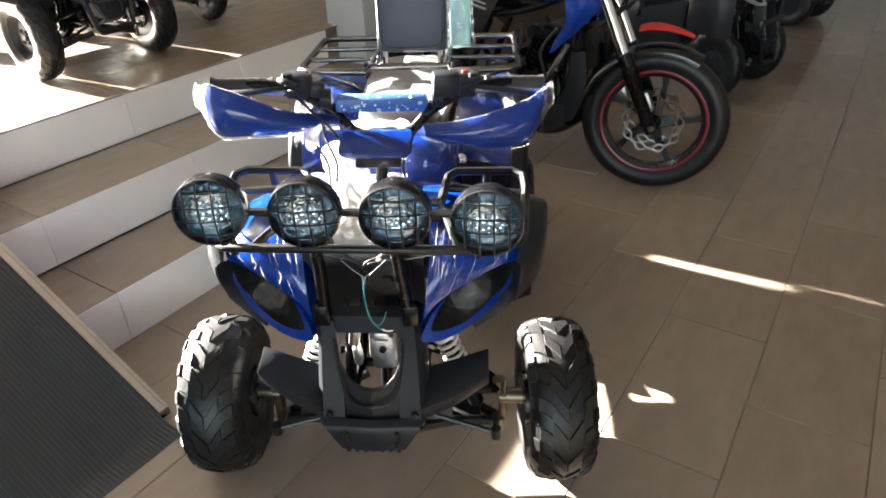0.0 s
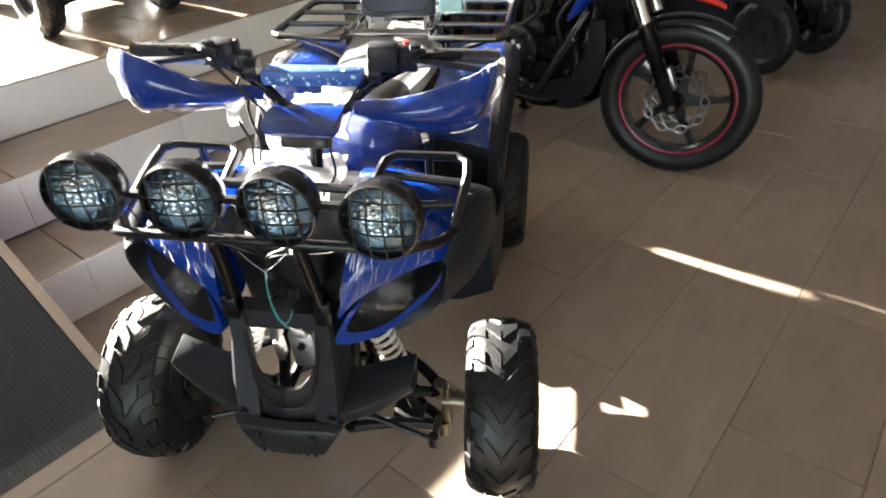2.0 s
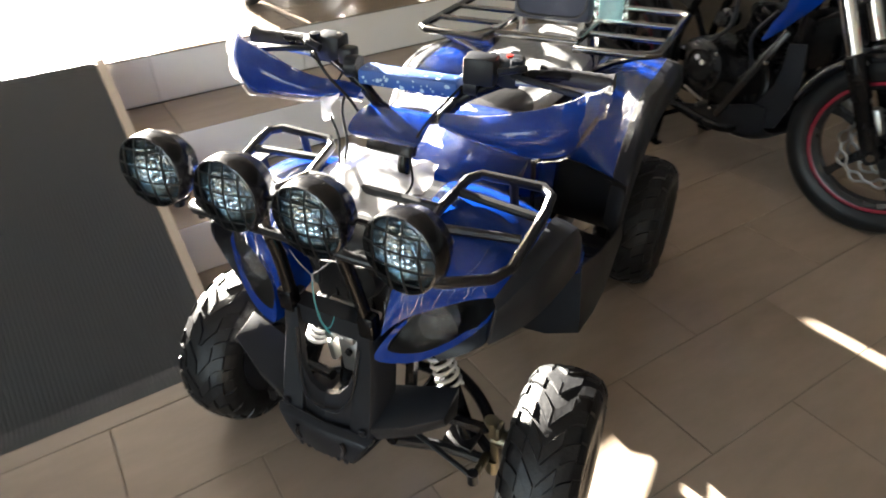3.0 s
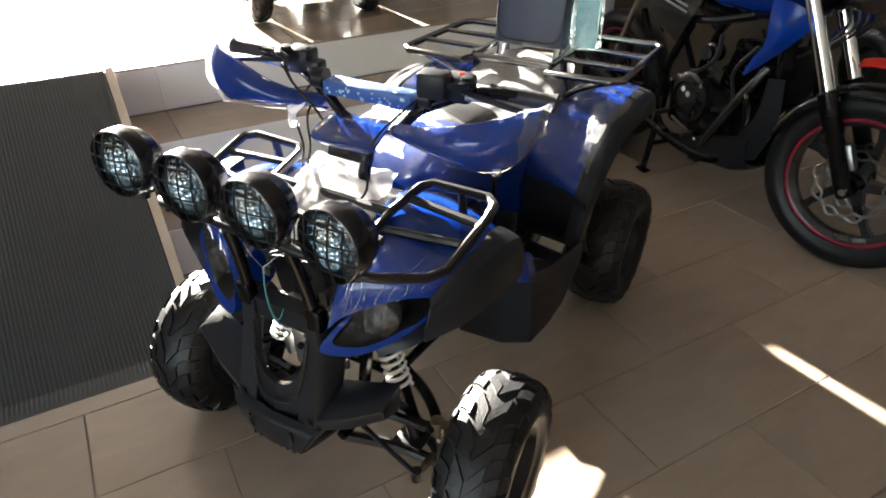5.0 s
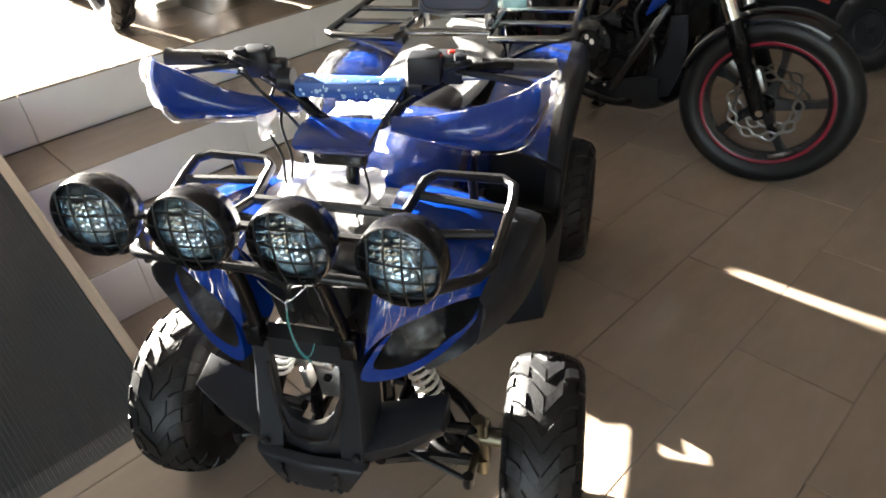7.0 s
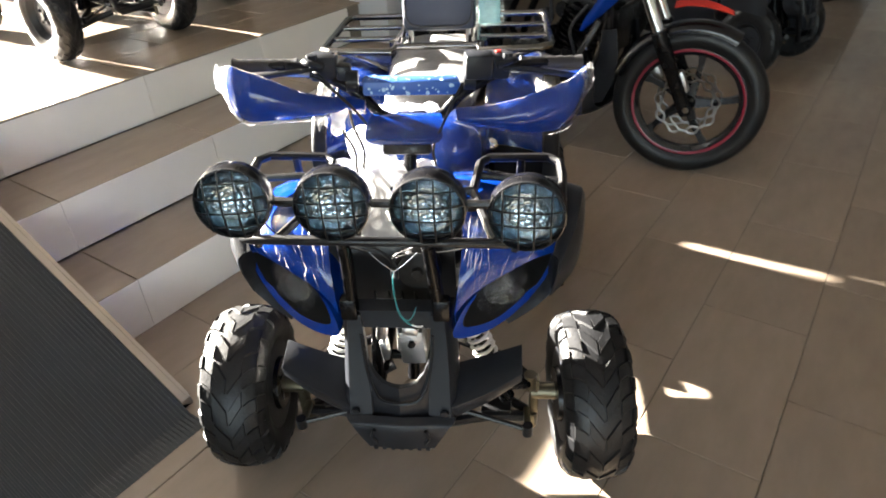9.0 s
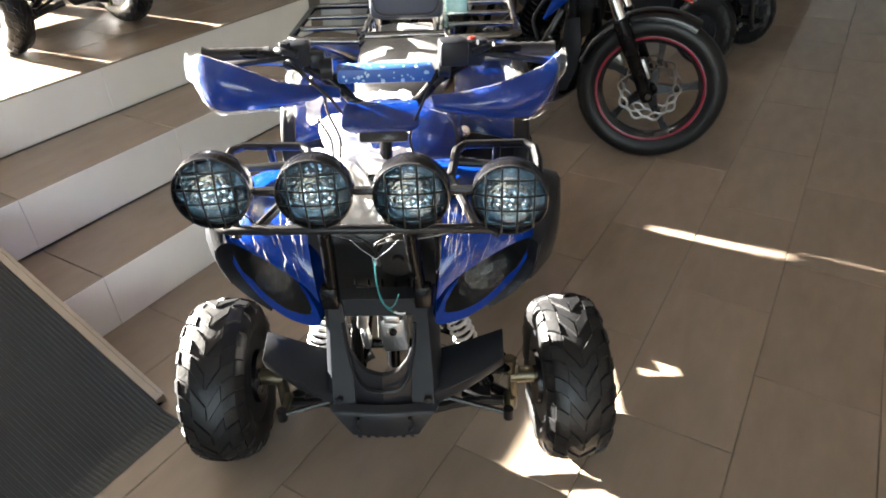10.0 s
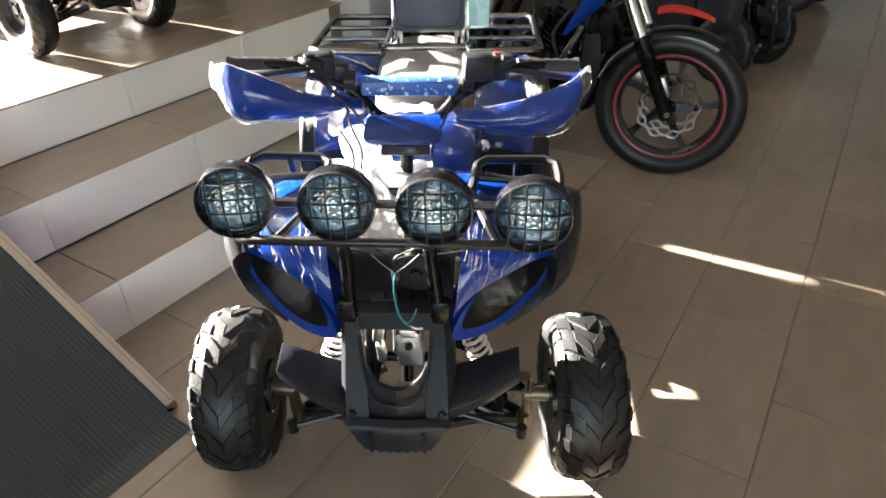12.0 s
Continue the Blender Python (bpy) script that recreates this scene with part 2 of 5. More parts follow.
def tube(bm, pts, r, seg=8, closed=False, n=0, flat=1.0):
    """A round bar along points; r may be a list. n smooths the run."""
    p = curve(pts, n, closed) if n else [Vector(q) for q in pts]
    k = len(p)
    rad = r if isinstance(r, (list, tuple)) else None
    rings, up = [], None
    for i, q in enumerate(p):
        if closed:
            t = p[(i + 1) % k] - p[i - 1]
        else:
            t = p[min(i + 1, k - 1)] - p[max(i - 1, 0)]
        t.normalize()
        if up is None:
            up = t.orthogonal().normalized()
        up = (up - t * up.dot(t))
        up = up.normalized() if up.length > 1e-6 else t.orthogonal().normalized()
        side = t.cross(up)
        rr = r if rad is None else rad[0] + (rad[1] - rad[0]) * i / (k - 1) if len(rad) == 2 else rad[i]
        rings.append([bm.verts.new(q + (up * math.cos(a) * flat + side * math.sin(a)) * rr) for a in [2 * math.pi * j / seg for j in range(seg)]])
    for i in range(k if closed else k - 1):
        a, b = rings[i], rings[(i + 1) % k]
        for j in range(seg):
            bm.faces.new((a[j], a[(j + 1) % seg], b[(j + 1) % seg], b[j]))
    if not closed:
        bm.faces.new(rings[0][::-1])
        bm.faces.new(rings[-1])
    return bm


def lathe(bm, prof, seg=32, m=None, closed=False, cap=True):
    """Turns (along x, radius) rows round the x axis."""
    m = m or Matrix()
    rings = []
    for x, r in prof:
        rings.append([bm.verts.new(m @ V(x, r * math.cos(2 * math.pi * j / seg), r * math.sin(2 * math.pi * j / seg))) for j in range(seg)])
    k = len(rings)
    for i in range(k if closed else k - 1):
        a, b = rings[i], rings[(i + 1) % k]
        for j in range(seg):
            bm.faces.new((a[j], a[(j + 1) % seg], b[(j + 1) % seg], b[j]))
    if cap and not closed:
        if prof[0][1] > 1e-4:
            bm.faces.new(rings[0][::-1])
        if prof[-1][1] > 1e-4:
            bm.faces.new(rings[-1])
    bmesh.ops.remove_doubles(bm, verts=bm.verts[:], dist=1e-5)
    return bm


def box(bm, c, size, m=None, bevel=0.0, taper=(1, 1)):
    """A block with optional eased edges; taper narrows its top."""
    b2 = bmesh.new()
    bmesh.ops.create_cube(b2, size=1.0)
    for v in b2.verts:
        k = taper if v.co.z > 0 else (1, 1)
        v.co = V(v.co.x * size[0] * k[0], v.co.y * size[1] * k[1], v.co.z * size[2])
    if bevel:
        bmesh.ops.bevel(b2, geom=b2.edges[:], offset=bevel, segments=2, affect="EDGES", profile=0.5)
    mm = Matrix.Translation(c) @ (m or Matrix())
    vs = {v: bm.verts.new(mm @ v.co) for v in b2.verts}
    for f in b2.faces:
        bm.faces.new([vs[v] for v in f.verts])
    b2.free()
    return bm


def shell(bm, rows, th=0.004, n=4, crinkle=0.0):
    """A smooth sheet through a grid of points, with thickness."""
    cols = [curve(r, n) for r in rows]
    grid = [curve([c[i] for c in cols], n) for i in range(len(cols[0]))]
    vs = []
    for line in grid:
        out = []
        for q in line:
            if crinkle:
                q = q + V(noise.noise(q * 45), noise.noise(q * 45 + V(7, 3, 1)), noise.noise(q * 45 + V(2, 9, 4))) * crinkle
            out.append(bm.verts.new(q))
        vs.append(out)
    fs = []
    for i in range(len(vs) - 1):
        for j in range(len(vs[0]) - 1):
            fs.append(bm.faces.new((vs[i][j], vs[i + 1][j], vs[i + 1][j + 1], vs[i][j + 1])))
    if th:
        bmesh.ops.recalc_face_normals(bm, faces=fs)
        bmesh.ops.solidify(bm, geom=fs, thickness=th)
    return bm


def plate(bm, outline, th, hole=None, bevel=0.0):
    """A flat plate from an outline of 3D points, given thickness along its normal."""
    vs = [bm.verts.new(Vector(p)) for p in outline]
    f = bm.faces.new(vs)
    f.normal_update()
    nrm = f.normal.copy()
    r = bmesh.ops.extrude_face_region(bm, geom=[f])
    up = [g for g in r["geom"] if isinstance(g, bmesh.types.BMVert)]
    bmesh.ops.translate(bm, verts=up, vec=nrm * th)
    if bevel:
        es = [e for e in bm.edges if any(v in up for v in e.verts)]
        bmesh.ops.bevel(bm, geom=es, offset=bevel, segments=2, affect="EDGES", profile=0.5)
    return bm


def loft(bm, rings, cap=True):
    vs = [[bm.verts.new(Vector(p)) for p in r] for r in rings]
    k = len(vs[0])
    for a, b in zip(vs, vs[1:]):
        for j in range(k):
            bm.faces.new((a[j], a[(j + 1) % k], b[(j + 1) % k], b[j]))
    if cap:
        bm.faces.new(vs[0][::-1])
        bm.faces.new(vs[-1])
    return bm


def oval(c, ax, ay, n=16, power=2.0, plane="xz"):
    """A ring of points round c: an ellipse, or squarer with a higher power."""
    out = []
    for j in range(n):
        a = 2 * math.pi * j / n
        u = math.copysign(abs(math.cos(a)) ** (2 / power), math.cos(a)) * ax
        v = math.copysign(abs(math.sin(a)) ** (2 / power), math.sin(a)) * ay
        out.append(Vector(c) + {"xz": V(u, 0, v), "yz": V(0, u, v), "xy": V(u, v, 0)}[plane])
    return out


def mir(p, s):
    return V(p[0] * s, p[1], p[2])


B = bmesh.new

# ---- the room ----
STEP_X = (-1.45, -1.77, -2.115)          # the three risers, bottom to top
RISE = 0.184
TOP = 3 * RISE
Y0, Y1, X0, X1, HIGH = -8.0, 9.0, -8.0, 5.0, 3.4
RAMP_Y = -1.15                            # the side of the ramp along which the camera sees it
RAMP_Y2 = -2.55
STAIR_END = 0.90

floor = part("floor", box(B(), ((X1 - 2.25) / 2, 0.5, -0.053), (X1 + 2.25, 17, 0.1)), M_GROUT, smooth=0)
tagged(floor, "brown glazed floor tiles laid in staggered rows", "floor", kind="structure")
platform = part("platform", box(B(), ((X0 + STEP_X[2] - 0.012) / 2, 0.5, TOP / 2 - 0.008), (STEP_X[2] - 0.012 - X0, 17, TOP - 0.006)), M_GROUT, smooth=0)
tagged(platform, "raised showroom platform tiled in brown with pale risers", "platform", kind="structure")
bm = B()
box(bm, ((STEP_X[0] + STEP_X[1]) / 2 - 0.17, (Y0 + STAIR_END) / 2, RISE / 2 - 0.008), (0.32 + 0.325, STAIR_END - Y0, RISE - 0.006))
box(bm, ((STEP_X[1] + STEP_X[2]) / 2 - 0.006, (Y0 + STAIR_END) / 2, RISE + RISE / 2 - 0.008), (0.325, STAIR_END - Y0, RISE - 0.006))
stairs = part("stairs", bm, M_GROUT, smooth=0)
tagged(stairs, "two broad steps with brown treads and pale tiled risers", "stairs", kind="structure")

# walls, ceiling, column
def wall(name, c, size, label):
    return tagged(part(name, box(B(), c, size), M_WALL, smooth=0), label, "wall", kind="structure")


wall("wall_east", (X1 + 0.1, 0.5, HIGH / 2), (0.2, 17.4, HIGH), "plain pale plaster wall")
wall("wall_north", ((X0 + X1) / 2, Y1 + 0.1, HIGH / 2), (X1 - X0, 0.2, HIGH), "plain pale plaster wall")
tagged(part("ceiling", box(B(), ((X0 + X1) / 2, 0.5, HIGH + 0.1), (X1 - X0 + 0.4, 17.4, 0.2)), M_CEIL, smooth=0), "plain white ceiling", "ceiling", kind="structure")

# west wall with tall windows; its northern jamb bounds the sunlight
SOUTH = -2.2
JAMB = 0.402 + 0.055 * X0
bm = B()
box(bm, (X0 - 0.1, (JAMB + Y1) / 2, HIGH / 2), (0.2, Y1 - JAMB, HIGH))
box(bm, (X0 - 0.1, (SOUTH + JAMB) / 2, (TOP + 0.25) / 2), (0.2, JAMB - SOUTH, TOP + 0.25))
box(bm, (X0 - 0.1, (SOUTH + JAMB) / 2, HIGH - 0.1), (0.2, JAMB - SOUTH, 0.2))
tagged(part("wall_west", bm, M_WALL, smooth=0), "plaster wall with a wide window to the street", "wall", kind="structure")
bm = B()
box(bm, (X0 - 0.1, (Y0 + SOUTH) / 2, HIGH / 2), (0.2, SOUTH - Y0, HIGH))
tagged(part("wall_corner", bm, M_WALL, smooth=0), "plaster corner pier", "wall", kind="structure")
# shop front to the south
bm = B()
box(bm, (-3.7, Y0 - 0.1, HIGH / 2), (8.6, 0.2, HIGH))
box(bm, (2.8, Y0 - 0.1, 0.15), (4.4, 0.2, 0.3))
box(bm, (2.8, Y0 - 0.1, HIGH - 0.1), (4.4, 0.2, 0.2))
tagged(part("wall_south", bm, M_WALL, smooth=0), "plaster wall with a wide glazed shop front", "wall", kind="structure")


def window(name, pts_frame, label):
    w = thing(name, Matrix(), label, "window", kind="structure")
    for c, s in pts_frame:
        part("window_frame", box(B(), c, s, bevel=0.004), M_BLACKM, w)
    return w


window("window_1", [((X0 - 0.1, SOUTH + 0.03, 1.98), (0.08, 0.06, 2.44)), ((X0 - 0.1, JAMB - 0.03, 1.98), (0.08, 0.06, 2.44)),
                         ((X0 - 0.1, (SOUTH + JAMB) / 2, 0.79), (0.08, JAMB - SOUTH - 0.12, 0.06)), ((X0 - 0.1, (SOUTH + JAMB) / 2, 3.17), (0.08, JAMB - SOUTH - 0.12, 0.06))],
            "wide street window in a dark metal frame")
window("window_2", [((x, Y0 - 0.1, 1.75), (0.08, 0.08, 2.9)) for x in (0.64, 2.8, 4.96)] + [((2.8, Y0 - 0.1, 0.34), (4.24, 0.08, 0.08)), ((2.8, Y0 - 0.1, 3.16), (4.24, 0.08, 0.08))],
            "glazed shop front in a dark metal frame")
column = thing("column", pose(-2.06, 1.05, 0), "square grey painted column at the end of the stairs", "column", kind="structure")
part("shaft", box(B(), (0, 0, HIGH / 2), (0.26, 0.30, HIGH), bevel=0.012), M_COLUMN, column)

# ---- ramp over the stairs ----
ramp = thing("ramp", pose(0, 0, 0), "steep ramp covered in black ribbed rubber with aluminium edging", "ramp", kind="structure")
FOOT, CREST = -1.03, -2.09
SL = (TOP + 0.012) / (FOOT - CREST)


def ramp_z(x):
    return SL * (FOOT - x)


bm = B()
loft(bm, [[(FOOT - 0.03, y, 0.002), (CREST, y, ramp_z(CREST) - 0.012), (CREST, y, ramp_z(CREST) - 0.10), (FOOT - 0.22, y, 0.002)] for y in (RAMP_Y2, RAMP_Y)])
part("deck", bm, M_BLACKM, ramp, smooth=0)
# ribbed mat: fine ridges that run up the slope
bm = B()
ys = []
y = RAMP_Y - 0.033
while y > RAMP_Y2:
    ys += [(y, 0.0068), (y - 0.005, 0.0068), (y - 0.0065, 0.0038), (y - 0.0105, 0.0038)]
    y -= 0.012
xs = [FOOT + 0.068, FOOT + 0.03, FOOT, FOOT - 0.4, FOOT - 0.8, CREST, CREST - 0.02, CREST - 0.28]
grid = []
for x in xs:
    zb = max(0.0, ramp_z(x)) if x > CREST else TOP + 0.012
    zb = TOP + 0.006 if x < CREST else zb
    grid.append([bm.verts.new((x, yy, zb + (h if x < FOOT + 0.05 else 0.001))) for yy, h in ys])
for a, b in zip(grid, grid[1:]):
    for j in range(len(a) - 1):
        bm.faces.new((a[j], a[j + 1], b[j + 1], b[j]))
part("rubber_mat", bm, M_MAT, ramp, "black ribbed rubber mat", smooth=0)
bm = B()
loft(bm, [[(x, RAMP_Y - 0.030, z), (x, RAMP_Y - 0.030, z + 0.010), (x, RAMP_Y - 0.004, z + 0.012), (x, RAMP_Y, z + 0.004), (x, RAMP_Y, z - 0.02)] for x, z in ((FOOT - 0.03, ramp_z(FOOT - 0.03)), (CREST, ramp_z(CREST)))])
box(bm, ((FOOT + CREST) / 2 - 0.02, RAMP_Y - 0.006, ramp_z((FOOT + CREST) / 2 - 0.02) + 0.012), (1.16, 0.010, 0.006), m=Matrix.Rotation(math.atan(SL), 4, "Y"))
part("edging", bm, M_ALU, ramp, "scuffed aluminium edging strip")

# ---- quad bike ----
def tyre_mesh(r, w, lean=1, lugs=17):
    """A fat knobbly tyre on the x axis: the carcass and its lugs."""
    carcass, bm = B(), B()
    h, rim = w / 2, r * 0.52
    prof = [(-h * 0.72, rim), (-h * 0.93, rim + 0.02), (-h, r * 0.72), (-h * 0.97, r * 0.80), (-h * 0.88, r * 0.875), (-h * 0.70, r * 0.930), (-h * 0.40, r * 0.965), (0, r * 0.978),
            (h * 0.40, r * 0.965), (h * 0.70, r * 0.930), (h * 0.88, r * 0.875), (h * 0.97, r * 0.80), (h, r * 0.72), (h * 0.93, rim + 0.02), (h * 0.72, rim)]
    lathe(carcass, prof, 56, closed=True)
    ground = [(0.0, 0.972), (0.40, 0.960), (0.70, 0.925), (0.88, 0.868), (0.99, 0.79)]

    def base(u):
        for (u0, r0), (u1, r1) in zip(ground, ground[1:]):
            if u <= u1:
                return r * (r0 + (r1 - r0) * (u - u0) / (u1 - u0))
        return r * 0.79

    da = 2 * math.pi / lugs
    # hooked lugs: each runs from the crown outwards and trails back, in three short pieces
    for i in range(lugs):
        for s in (-1, 1):
            for us, lags, wide in (((0.03, 0.20, 0.42), (0.0, 0.26, 0.58), 0.29), ((0.46, 0.62, 0.80), (0.14, 0.28, 0.36), 0.29), ((0.82, 0.91, 0.985), (0.86, 0.88, 0.90), 0.28)):
                top, bot = [], []
                for u, lag in zip(us, lags):
                    rb = base(u)
                    tall = 0.0055 if u < 0.8 else 0.0080
                    for k in (-1, 1):
                        a = i * da + (lean * lag + k * wide) * da
                        at = i * da + (lean * lag + k * wide * 0.72) * da
                        top.append(bm.verts.new((s * h * u, (rb + tall) * math.cos(at), (rb + tall) * math.sin(at))))
                        bot.append(bm.verts.new((s * h * u, (rb - 0.004) * math.cos(a), (rb - 0.004) * math.sin(a))))
                for j in (0, 2):
                    bm.faces.new((top[j], top[j + 1], top[j + 3], top[j + 2]))
                for p, q_ in ((0, 1), (1, 3), (3, 5), (5, 4), (4, 2), (2, 0)):
                    bm.faces.new((top[p], bot[p], bot[q_], top[q_]))
    return carcass, bm


def rim_mesh(r, w):
    """A pressed steel rim: barrel, dished disc with round holes implied by ribs, and hub."""
    bm = B()
    h = w / 2
    lathe(bm, [(-h * 0.86, r * 0.56), (-h * 0.80, r * 0.52), (-h * 0.4, r * 0.46), (h * 0.4, r * 0.46), (h * 0.80, r * 0.52), (h * 0.86, r * 0.56), (h * 0.80, r * 0.50), (h * 0.38, r * 0.435),
               (h * 0.30, r * 0.40), (h * 0.42, r * 0.24), (h * 0.40, r * 0.10), (h * 0.55, r * 0.09), (h * 0.55, 0.0001)], 32)
    for k in range(4):
        a = math.pi / 4 + k * math.pi / 2
        lathe(bm, [(h * 0.40, 0.009), (h * 0.52, 0.009), (h * 0.56, 0.0001)], 6, Matrix.Translation((0, r * 0.17 * math.cos(a), r * 0.17 * math.sin(a))))
    return bm


def lamp_parts(par, c, r, m_tilt, wired=True):
    """A round driving lamp: bowl, rim, faceted reflector, glass and wire guard, facing -y."""
    face = Matrix.Translation(c) @ m_tilt @ Matrix.Rotation(radians(-90), 4, "Z")     # x axis to -y
    lamp = part("driving_lamp", lathe(B(), [(0.0, r * 0.985), (0.004, r), (-0.004, r * 1.02), (-0.022, r * 1.02), (-0.026, r * 0.97), (-0.045, r * 0.86), (-0.062, r * 0.60), (-0.070, r * 0.30), (-0.071, 0.0001)][::-1]
                                + [(0.0, r * 0.90), (-0.006, r * 0.885)], 40, cap=False), M_LACQUER, par, "round black driving lamp with a wire guard", m=face)
    part("reflector", lathe(B(), [(-0.008, r * 0.885), (-0.015, r * 0.80), (-0.022, r * 0.62), (-0.027, r * 0.38), (-0.029, r * 0.12), (-0.022, r * 0.10), (-0.019, 0.0001)], 36, cap=False), M_REFL, lamp, "faceted mirror reflector")
    part("lens", lathe(B(), [(-0.004, r * 0.895), (0.001, r * 0.80), (0.006, r * 0.5), (0.008, 0.0001)], 36, cap=False), M_LENS, lamp, "clear glass lens").visible_shadow = False
    guard = part("wire_guard", lathe(B(), [(0.000, r * 1.0), (0.009, r * 1.0), (0.010, r * 0.965), (0.002, r * 0.95)], 36, closed=True), M_BLACKG, lamp, "black wire stone guard")
    for q in (-0.62, -0.20, 0.20, 0.62):
        e = math.sqrt(1 - q * q) * 0.97
        for up in (0, 1):
            pts = []
            for k in range(9):
                a = -1 + 2 * k / 8
                yy, zz = (q * r, a * e * r) if up else (a * e * r, q * r)
                rr = math.hypot(yy, zz) / r
                pts.append((0.020 - 0.012 * rr ** 2 + 0.002 * up, yy, zz))
            part("wire", tube(B(), pts, 0.0015, 5), M_CABLE, guard)
    bm = B()
    tube(bm, [(-0.035, 0, -r * 0.9), (-0.035, 0, -r * 1.32)], 0.009, 8)
    box(bm, (-0.035, 0, -r * 1.02), (0.022, 0.034, 0.012), bevel=0.002)
    part("bracket", bm, M_BLACKM, lamp)
    return lamp


def wheel(par, c, r, w, side, turn, front):
    hub = part("wheel", lathe(B(), [(-0.05 * side, 0.0001), (-0.05 * side, 0.032), (-0.01 * side, 0.036), (0.0, 0.05), (0.01 * side, 0.05), (0.01 * side, 0.0001)], 20), M_STEEL, par,
                            m=Matrix.Translation(c) @ Matrix.Rotation(radians(turn), 4, "Z"))
    flip = Matrix() if side > 0 else Matrix.Rotation(math.pi, 4, "Z")
    carcass, lugs = tyre_mesh(r, w, -side)
    part("tyre", carcass, M_RUBBER, hub, "knobbly black rubber tyre", m=flip)
    tagged(part("tread", lugs, M_RUBBER, hub, m=flip), kind="stuff")
    part("rim", rim_mesh(r, w), M_BLACKP, hub, "black pressed steel rim", m=flip)
    if front:
        bm = B()
        lathe(bm, [(-0.075 * side, 0.0001), (-0.075 * side, 0.062), (-0.055 * side, 0.066), (-0.05 * side, 0.0001)], 24)
        part("brake_drum", bm, M_BLACKM, hub)
    return hub


def quad_bike(m, blue, label, steer=9.0, wrapped=True, lamps=True, group="", racks=True):
    q = thing("quad_bike", m, label, "quad bike", group)
    R_F, W_F, R_R, W_R = 0.193, 0.150, 0.200, 0.18
    AY = 0.97                                             # rear axle
    for s in (1, -1):
        wheel(q, (0.400 * s, 0.012, R_F), R_F, W_F, s, 5.0 if lamps else 0.0, True)
        wheel(q, (0.315 * s, AY, R_R), R_R, W_R, s, 0, False)
    # frame
    bm = B()
    for s in (1, -1):
        tube(bm, [(0.085 * s, -0.10, 0.20), (0.085 * s, 0.15, 0.212), (0.10 * s, 0.45, 0.222), (0.09 * s, 0.85, 0.238), (0.09 * s, 1.05, 0.40)], 0.012, 8, n=4)
        tube(bm, [(0.085 * s, -0.02, 0.22), (0.075 * s, 0.05, 0.42), (0.06 * s, 0.20, 0.58), (0.08 * s, 0.55, 0.56), (0.09 * s, 1.08, 0.58)], 0.014, 8, n=4)
        tube(bm, [(0.085 * s, 0.12, 0.18), (0.075 * s, 0.06, 0.46)], 0.012, 8)
    for y, z in ((-0.06, 0.205), (0.12, 0.20), (0.12, 0.40), (0.05, 0.42), (0.85, 0.24)):
        tube(bm, [(-0.085, y, z), (0.085, y, z)], 0.012, 8)
    part("frame", bm, M_BLACKM, q, "black tubular steel frame")
    # engine block between the rails
    bm = B()
    box(bm, (0, 0.41, 0.289), (0.20, 0.28, 0.15), bevel=0.02)
    prof = []
    for k in range(6):
        prof += [(0.018 * k, 0.045), (0.018 * k + 0.002, 0.070), (0.018 * k + 0.009, 0.070), (0.018 * k + 0.011, 0.045)]
    lathe(bm, prof, 20, Matrix.Translation((0, 0.28, 0.30)) @ Matrix.Rotation(radians(-90), 4, "Z"))
    lathe(bm, [(0.10, 0.0001), (0.10, 0.08), (0.125, 0.075), (0.13, 0.0001)], 24, Matrix.Translation((0, 0.42, 0.31)))
    lathe(bm, [(-0.13, 0.0001), (-0.125, 0.075), (-0.10, 0.08), (-0.10, 0.0001)], 24, Matrix.Translation((0, 0.42, 0.31)))
    part("engine", bm, M_STEEL, q, "cast metal engine")
    part("battery_box", box(B(), (0, 0.87, 0.37), (0.17, 0.13, 0.22), bevel=0.012), M_BLACKP, q)
    part("rear_axle", tube(B(), [(-0.33, AY, R_R), (0.33, AY, R_R)], 0.018, 12), M_STEEL, q)
    bm = B()
    for s in (1, -1):
        tube(bm, [(0.05 * s, 0.58, 0.22), (0.05 * s, AY - 0.02, R_R)], 0.017, 8)
    part("swingarm", bm, M_BLACKM, q)
    bm = B()
    tube(bm, [(0.09, 0.20, 0.33), (0.17, 0.34, 0.30), (0.19, 0.6, 0.34), (0.17, 1.05, 0.42)], 0.022, 10, n=4)
    part("exhaust", bm, M_STEEL, q)

    # front suspension
    for s in (1, -1):
        bm = B()
        tube(bm, [(0.07 * s, -0.07, 0.165), (0.17 * s, -0.02, 0.14), (0.275 * s, 0.005, 0.115)], 0.0125, 8, n=3)
        tube(bm, [(0.07 * s, 0.12, 0.165), (0.17 * s, 0.07, 0.14), (0.275 * s, 0.015, 0.115)], 0.0125, 8, n=3)
        box(bm, (0.19 * s, 0.02, 0.142), (0.07, 0.06, 0.012), bevel=0.003)
        part("lower_arm", bm, M_RACK, q, "black steel wishbone")
        bm = B()
        pts = curve([(0.09 * s, -0.05, 0.27), (0.19 * s, -0.03, 0.255), (0.265 * s, 0.0, 0.235), (0.20 * s, 0.06, 0.255), (0.09 * s, 0.10, 0.275)], 5)
        tube(bm, pts, 0.0125, 8)
        part("upper_arm", bm, M_BLACKM, q, "black steel wishbone")
        bm = B()
        box(bm, (0.278 * s, 0.01, 0.175), (0.022, 0.03, 0.13), bevel=0.005)
